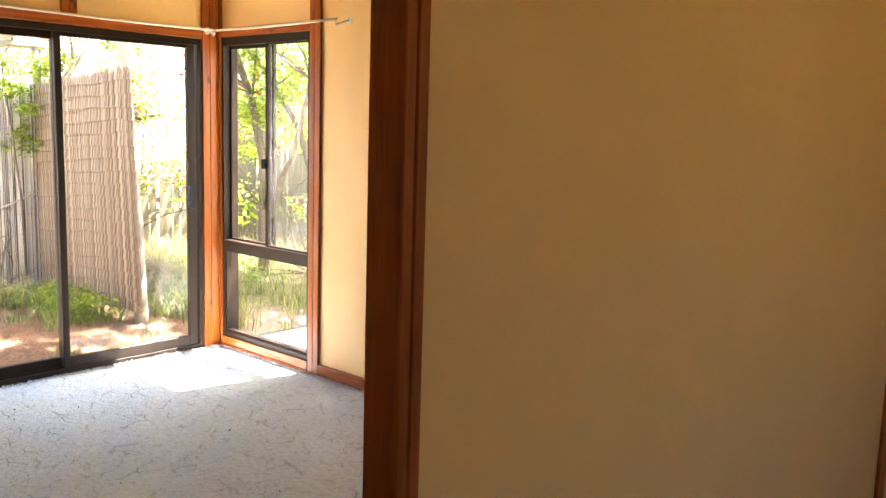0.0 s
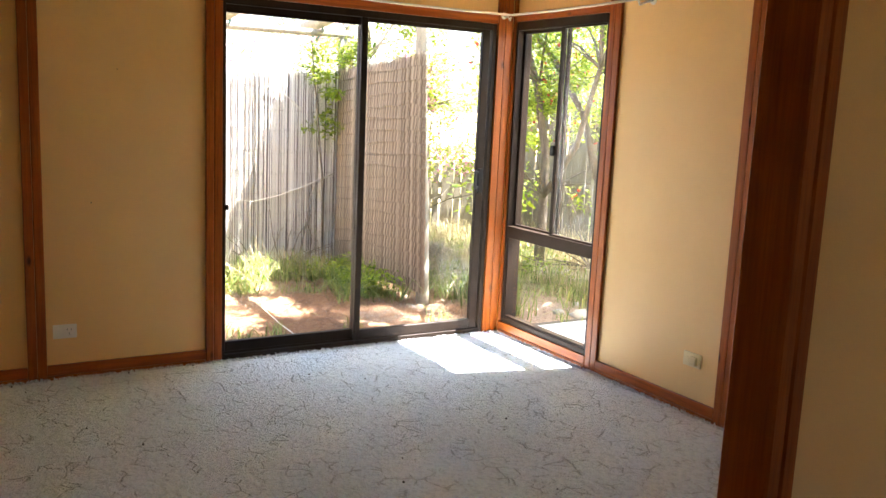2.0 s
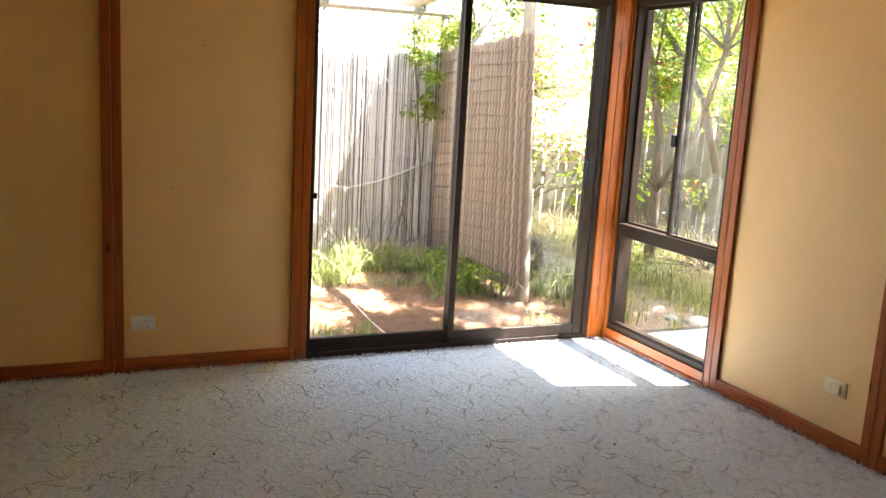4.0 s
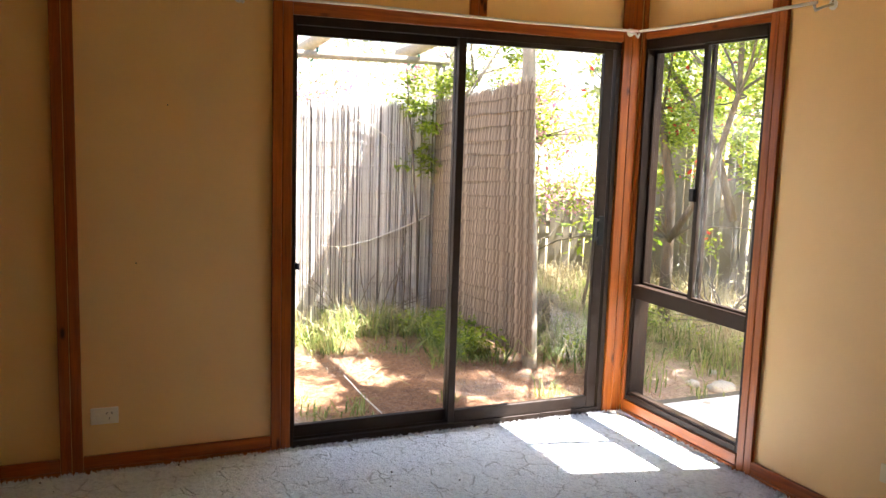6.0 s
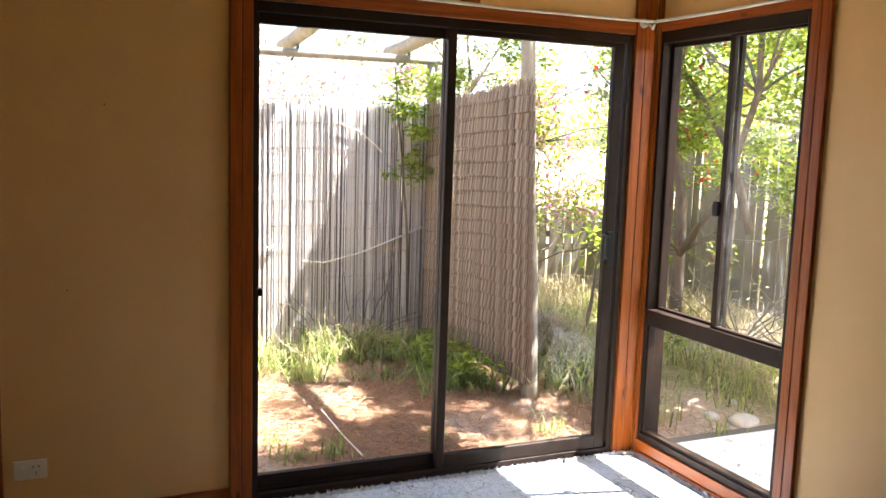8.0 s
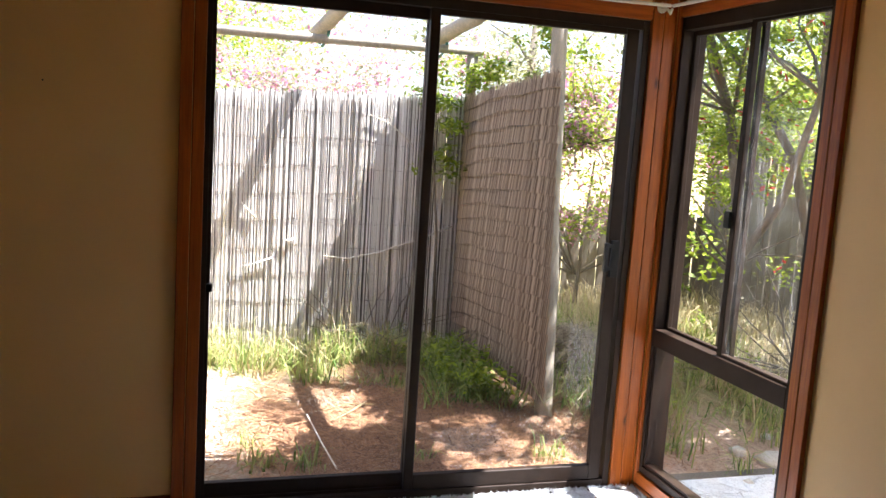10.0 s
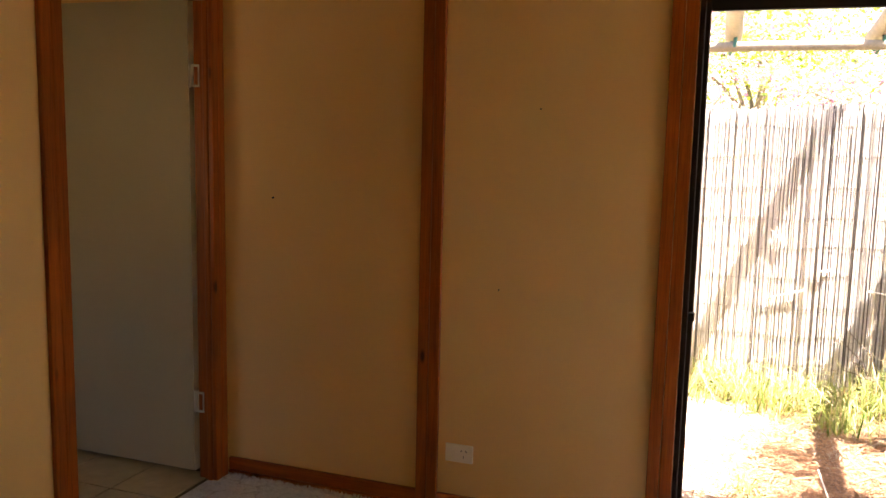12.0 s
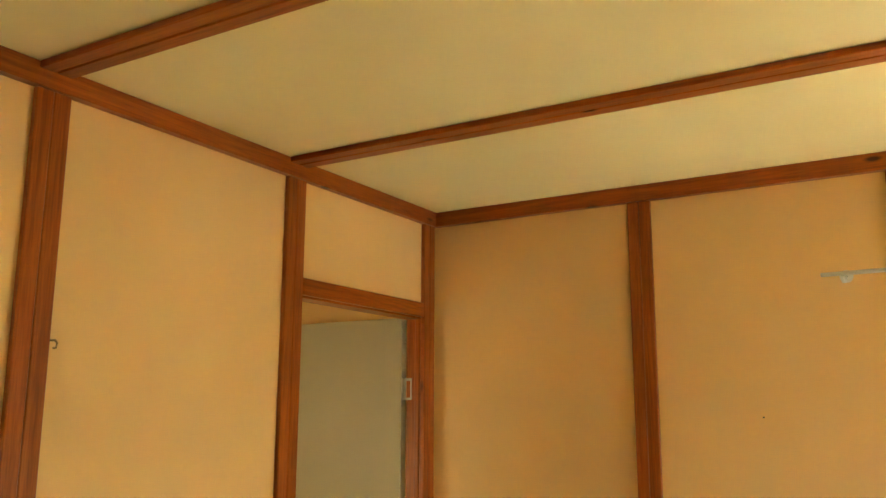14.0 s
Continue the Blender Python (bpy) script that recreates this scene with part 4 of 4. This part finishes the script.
back = [(-7.05 + rng.gauss(0, 0.18), 1.5 + 2.2 * rng.random(), rng.uniform(0.03, 0.085), rng.uniform(0.22, 0.95)) for _ in range(64)]
side = [(-7.2 + 1.25 * k / 44, 3.42 + rng.gauss(0, 0.14) + 0.1 * k / 44, rng.uniform(0.02, 0.06), rng.uniform(0.18, 0.75)) for k in range(40)]
beyond = [(-6.25 + rng.gauss(0, 0.4), 4.45 + rng.gauss(0, 0.22), 0.09, rng.uniform(0.5, 1.0)) for _ in range(34)]
beyond += [(-6.0 + rng.gauss(0, 0.6), 5.3 + rng.gauss(0, 0.28), 0.10, rng.uniform(0.3, 0.7)) for _ in range(40)]
beyond += [(-7.5 + rng.gauss(0, 0.4), 5.2 + rng.gauss(0, 0.35), 0.08, rng.uniform(0.6, 1.0)) for _ in range(20)]
lone = [(-5.25, 3.60, 0.05, 0.5), (-5.30, 2.40, 0.04, 0.5), (-5.35, 2.20, 0.05, 0.35), (-5.6, 2.15, 0.05, 0.3), (-5.3, 2.95, 0.03, 0.4), (-5.3, 4.25, 0.06, 0.4), (-4.9, 4.45, 0.05, 0.5)]
v, f = blades(rng, back + side + beyond, 6000, 0.42, 0.0048)
v2, f2 = blades(rng, lone, 230, 0.36, 0.0040)
f += [tuple(q + len(v) for q in face) for face in f2]
v += v2
tagged(mesh_from("grass", v, f, GRASS), "uneven green grass along the fence", "grass", kind="stuff")
v, f = blades(rng, back + beyond, 2600, 0.62, 0.0024)
tagged(mesh_from("dry_grass", v, f, STRAW), "dry straw-coloured grass stalks", "grass", kind="stuff")
far_spots = [(rng.uniform(-9.6, -4.0), rng.uniform(5.7, 7.2), 0.12, rng.uniform(0.5, 1.0)) for _ in range(60)] + [(rng.uniform(-9.6, -8.0), rng.uniform(3.9, 6.2), 0.12, rng.uniform(0.5, 1.0)) for _ in range(26)]
v, f = blades(rng, far_spots, 4200, 0.42, 0.0045)
tagged(mesh_from("tall_dry_grass", v, f, STRAW), "tall dry grass in front of the paling fence", "grass", kind="stuff")

weeds = [(x, y, 0.10, 0.09, 0.09, 0.09) for x, y, r, k in rng.sample(side + beyond, 60)]
v, f = leaves(rng, weeds, 2600, 0.042)
tagged(mesh_from("weeds", v, f, LEAF), "low broad-leaved green weeds among the grass", "weeds", kind="stuff")


def stalks(n, place, lift, length, width):
    """Dead stalks lying about; place() gives a plan point and how high the heap is there."""
    verts, faces = [], []
    for _ in range(n):
        x, y, h = place()
        a, l = rng.uniform(0, 6.283), rng.uniform(0.35, 1.0) * length
        d = Vector((math.cos(a), math.sin(a), rng.gauss(0, 0.16))) * l
        sd = Vector((-math.sin(a), math.cos(a), 0)) * width * rng.uniform(0.6, 1.3)
        p = Vector((x, y, ground_z(x, y) + h + rng.uniform(0.004, lift)))
        mid = p + d * 0.5 + Vector((0, 0, rng.uniform(0.0, 0.03)))
        m = len(verts)
        verts += [p - sd, p + sd, mid + sd, mid - sd, p + d + sd * 0.5, p + d - sd * 0.5]
        faces += [(m, m + 1, m + 2, m + 3), (m + 3, m + 2, m + 4, m + 5)]
    return verts, faces


def fringe():
    k = rng.random()
    if k < 0.45:
        return rng.gauss(-6.62, 0.10), rng.uniform(2.3, 3.5), 0.0
    if k < 0.65:
        return rng.gauss(-6.25, 0.08), rng.gauss(2.62, 0.10), 0.0
    return rng.gauss(-5.95, 0.28), rng.gauss(3.82, 0.13), 0.0


def heap():
    x, y = rng.gauss(-6.75, 0.22), rng.gauss(4.42, 0.15)
    return x, y, 0.32 * math.exp(-((x + 6.75) / 0.36) ** 2 - ((y - 4.42) / 0.24) ** 2) * rng.random() ** 0.4


v, f = stalks(900, fringe, 0.014, 0.17, 0.0021)
tagged(mesh_from("dead_stalks", v, f, HAY), "pale dead grass stalks lying round the needle patch", "litter", kind="stuff")
v, f = stalks(3400, heap, 0.03, 0.22, 0.0026)
tagged(mesh_from("hay_heap", v, f, HAY), "grey heap of dead grass behind the fence post", "hay", kind="stuff")

# needles and twigs on the ground
verts, faces = [], []
for _ in range(34000):
    x, y = rng.gauss(-5.88, 0.52), rng.gauss(3.12, 0.55)
    if x > -4.97:
        continue
    a, l = rng.uniform(0, 6.283), rng.uniform(0.03, 0.13)
    d, s = Vector((math.cos(a), math.sin(a), rng.gauss(0, 0.12))) * l, Vector((-math.sin(a), math.cos(a), 0)) * rng.uniform(0.0012, 0.0026)
    p = Vector((x, y, ground_z(x, y) + rng.uniform(0.003, 0.022)))
    m = len(verts)
    verts += [p - s, p + s, p + d + s, p + d - s]
    faces.append((m, m + 1, m + 2, m + 3))
tagged(mesh_from("needle_litter", verts, faces, NEEDLE), "brown pine needles scattered over the ground", "litter", kind="stuff")
for k in range(9):
    x, y, a = rng.gauss(-6.15, 0.25), rng.gauss(2.55, 0.22), rng.uniform(0, 6.283)
    d, l = Vector((math.cos(a), math.sin(a), 0)), rng.uniform(0.12, 0.34)
    p = Vector((x, y, ground_z(x, y) + 0.02))
    twig = thing("twig", (0, 0, 0), "thin pale twig lying on the needles", "twig", "twigs on the ground")
    part("stem", tube(bmesh.new(), [p, p + d * l * 0.5 + Vector((0.01, 0.008, 0.012)), p + d * l + Vector((0, 0, rng.uniform(-0.01, 0.03)))], [0.004, 0.0035, 0.002], 5), STRAW, twig)
stick = thing("stick", (0, 0, 0), "pale dry stick lying on the needles", "stick")
part("stem", tube(bmesh.new(), [(-5.75, 2.46, 0.06), (-5.5, 2.50, 0.0), (-5.25, 2.53, -0.03)], [0.003, 0.004, 0.0045], 6), DRYCANE, stick)


def stone(x, y, r, seed):
    rn = random.Random(seed)
    bm = bmesh.new()
    bmesh.ops.create_icosphere(bm, subdivisions=2, radius=r)
    for vtx in bm.verts:
        vtx.co *= 1 + 0.35 * noise.noise(vtx.co * (1.6 / r) + Vector((seed, 0, 0)))
        vtx.co.z *= 0.55
    bmesh.ops.transform(bm, matrix=pose(x, y, ground_z(x, y) + r * 0.15, 0, 0, rn.uniform(0, 360)), verts=bm.verts[:])
    return tagged(linked("stone", bm, STONE, smooth=True), "pale rough limestone lump on the ground", "stone", "stones by the window")


for k, (x, y, r) in enumerate(((-5.0, 4.72, 0.09), (-5.15, 4.62, 0.05), (-4.75, 4.40, 0.06), (-4.55, 4.25, 0.045), (-5.35, 4.95, 0.04), (-4.35, 4.35, 0.05), (-4.15, 4.2, 0.04))):
    stone(x, y, r, k + 2)

# crumbs indoors
chip = bmesh.new()
bmesh.ops.create_icosphere(chip, subdivisions=2, radius=0.016)
for vtx in chip.verts:
    vtx.co *= 1 + 0.3 * noise.noise(vtx.co * 90)
    vtx.co.z *= 0.5
bmesh.ops.transform(chip, matrix=pose(-4.765, 3.735, 0.012), verts=chip.verts[:])
tagged(linked("plaster_chip", chip, DEBRIS), "small white plaster chip in the corner", "debris")
rng = random.Random(91)
bm = bmesh.new()
for _ in range(46):
    x, y = rng.uniform(-4.75, -1.6), rng.uniform(0.1, 3.7)
    if rng.random() < 0.6:
        x = rng.choice((-4.78 + abs(rng.gauss(0, 0.12)), x))
    m = bmesh.ops.create_icosphere(bm, subdivisions=1, radius=rng.uniform(0.002, 0.006), matrix=pose(x, y, 0.006))
tagged(linked("carpet_crumbs", bm, SLOT), "dark crumbs scattered on the carpet", "debris", kind="stuff")
verts, faces = [], []
for k in range(3600):
    if k % 2:
        x, y = XW + abs(rng.gauss(0.004, 0.008)), rng.uniform(0.0, 3.78)
    else:
        x, y = rng.uniform(-4.78, -1.0), YN - 0.006 - abs(rng.gauss(0.002, 0.008))
    h, w, a = rng.uniform(0.006, 0.020), rng.uniform(0.004, 0.009), rng.uniform(0, 2.09)
    m = len(verts)
    verts += [Vector((x + w * math.cos(a + q * 2.094), y + w * math.sin(a + q * 2.094), -0.002)) for q in range(3)] + [Vector((x + rng.gauss(0, 0.004), y + rng.gauss(0, 0.004), h))]
    faces += [(m, m + 1, m + 3), (m + 1, m + 2, m + 3), (m + 2, m, m + 3)]
tagged(mesh_from("carpet_fray", verts, faces, CARPET), "frayed carpet tufts along the skirting", "carpet", kind="stuff")
hook = thing("wall_hook", (0, 0, 0), "small brass screw hook in the stud", "hook")
part("hook", tube(bmesh.new(), [(-2.938, YS, 1.805), (-2.938, YS + 0.018, 1.805), (-2.938, YS + 0.028, 1.797), (-2.938, YS + 0.024, 1.785), (-2.938, YS + 0.014, 1.785)], 0.003, 6), BRASS, hook)

for y, z, r in ((0.215, 1.24, 0.005), (1.35, 1.62, 0.003), (1.21, 0.93, 0.003)):
    mark = tube(bmesh.new(), [(XL - 0.002, y, z), (XL + 0.003, y, z)], r, 8)
    tagged(linked("nail", mark, SLOT), "small dark nail in the cream wall", "nail", "nails in the wall")

# tiles of the next room, laid last
tile = None
for i in range(12):
    for j in range(9):
        x, y = XL + 0.06 + 0.302 * i, -0.36 - 0.302 * j
        if x + 0.297 > -1.12:
            continue
        if tile is None:
            ob = part("tile", boxes(((0, 0, 0), (0.295, 0.295, 0.006)), bevel=0.002), TILE, tiles)
            tile = ob.data
        else:
            ob = new("tile", tile)
            ob.parent = tiles
        ob.location = (x, y, 0.0)
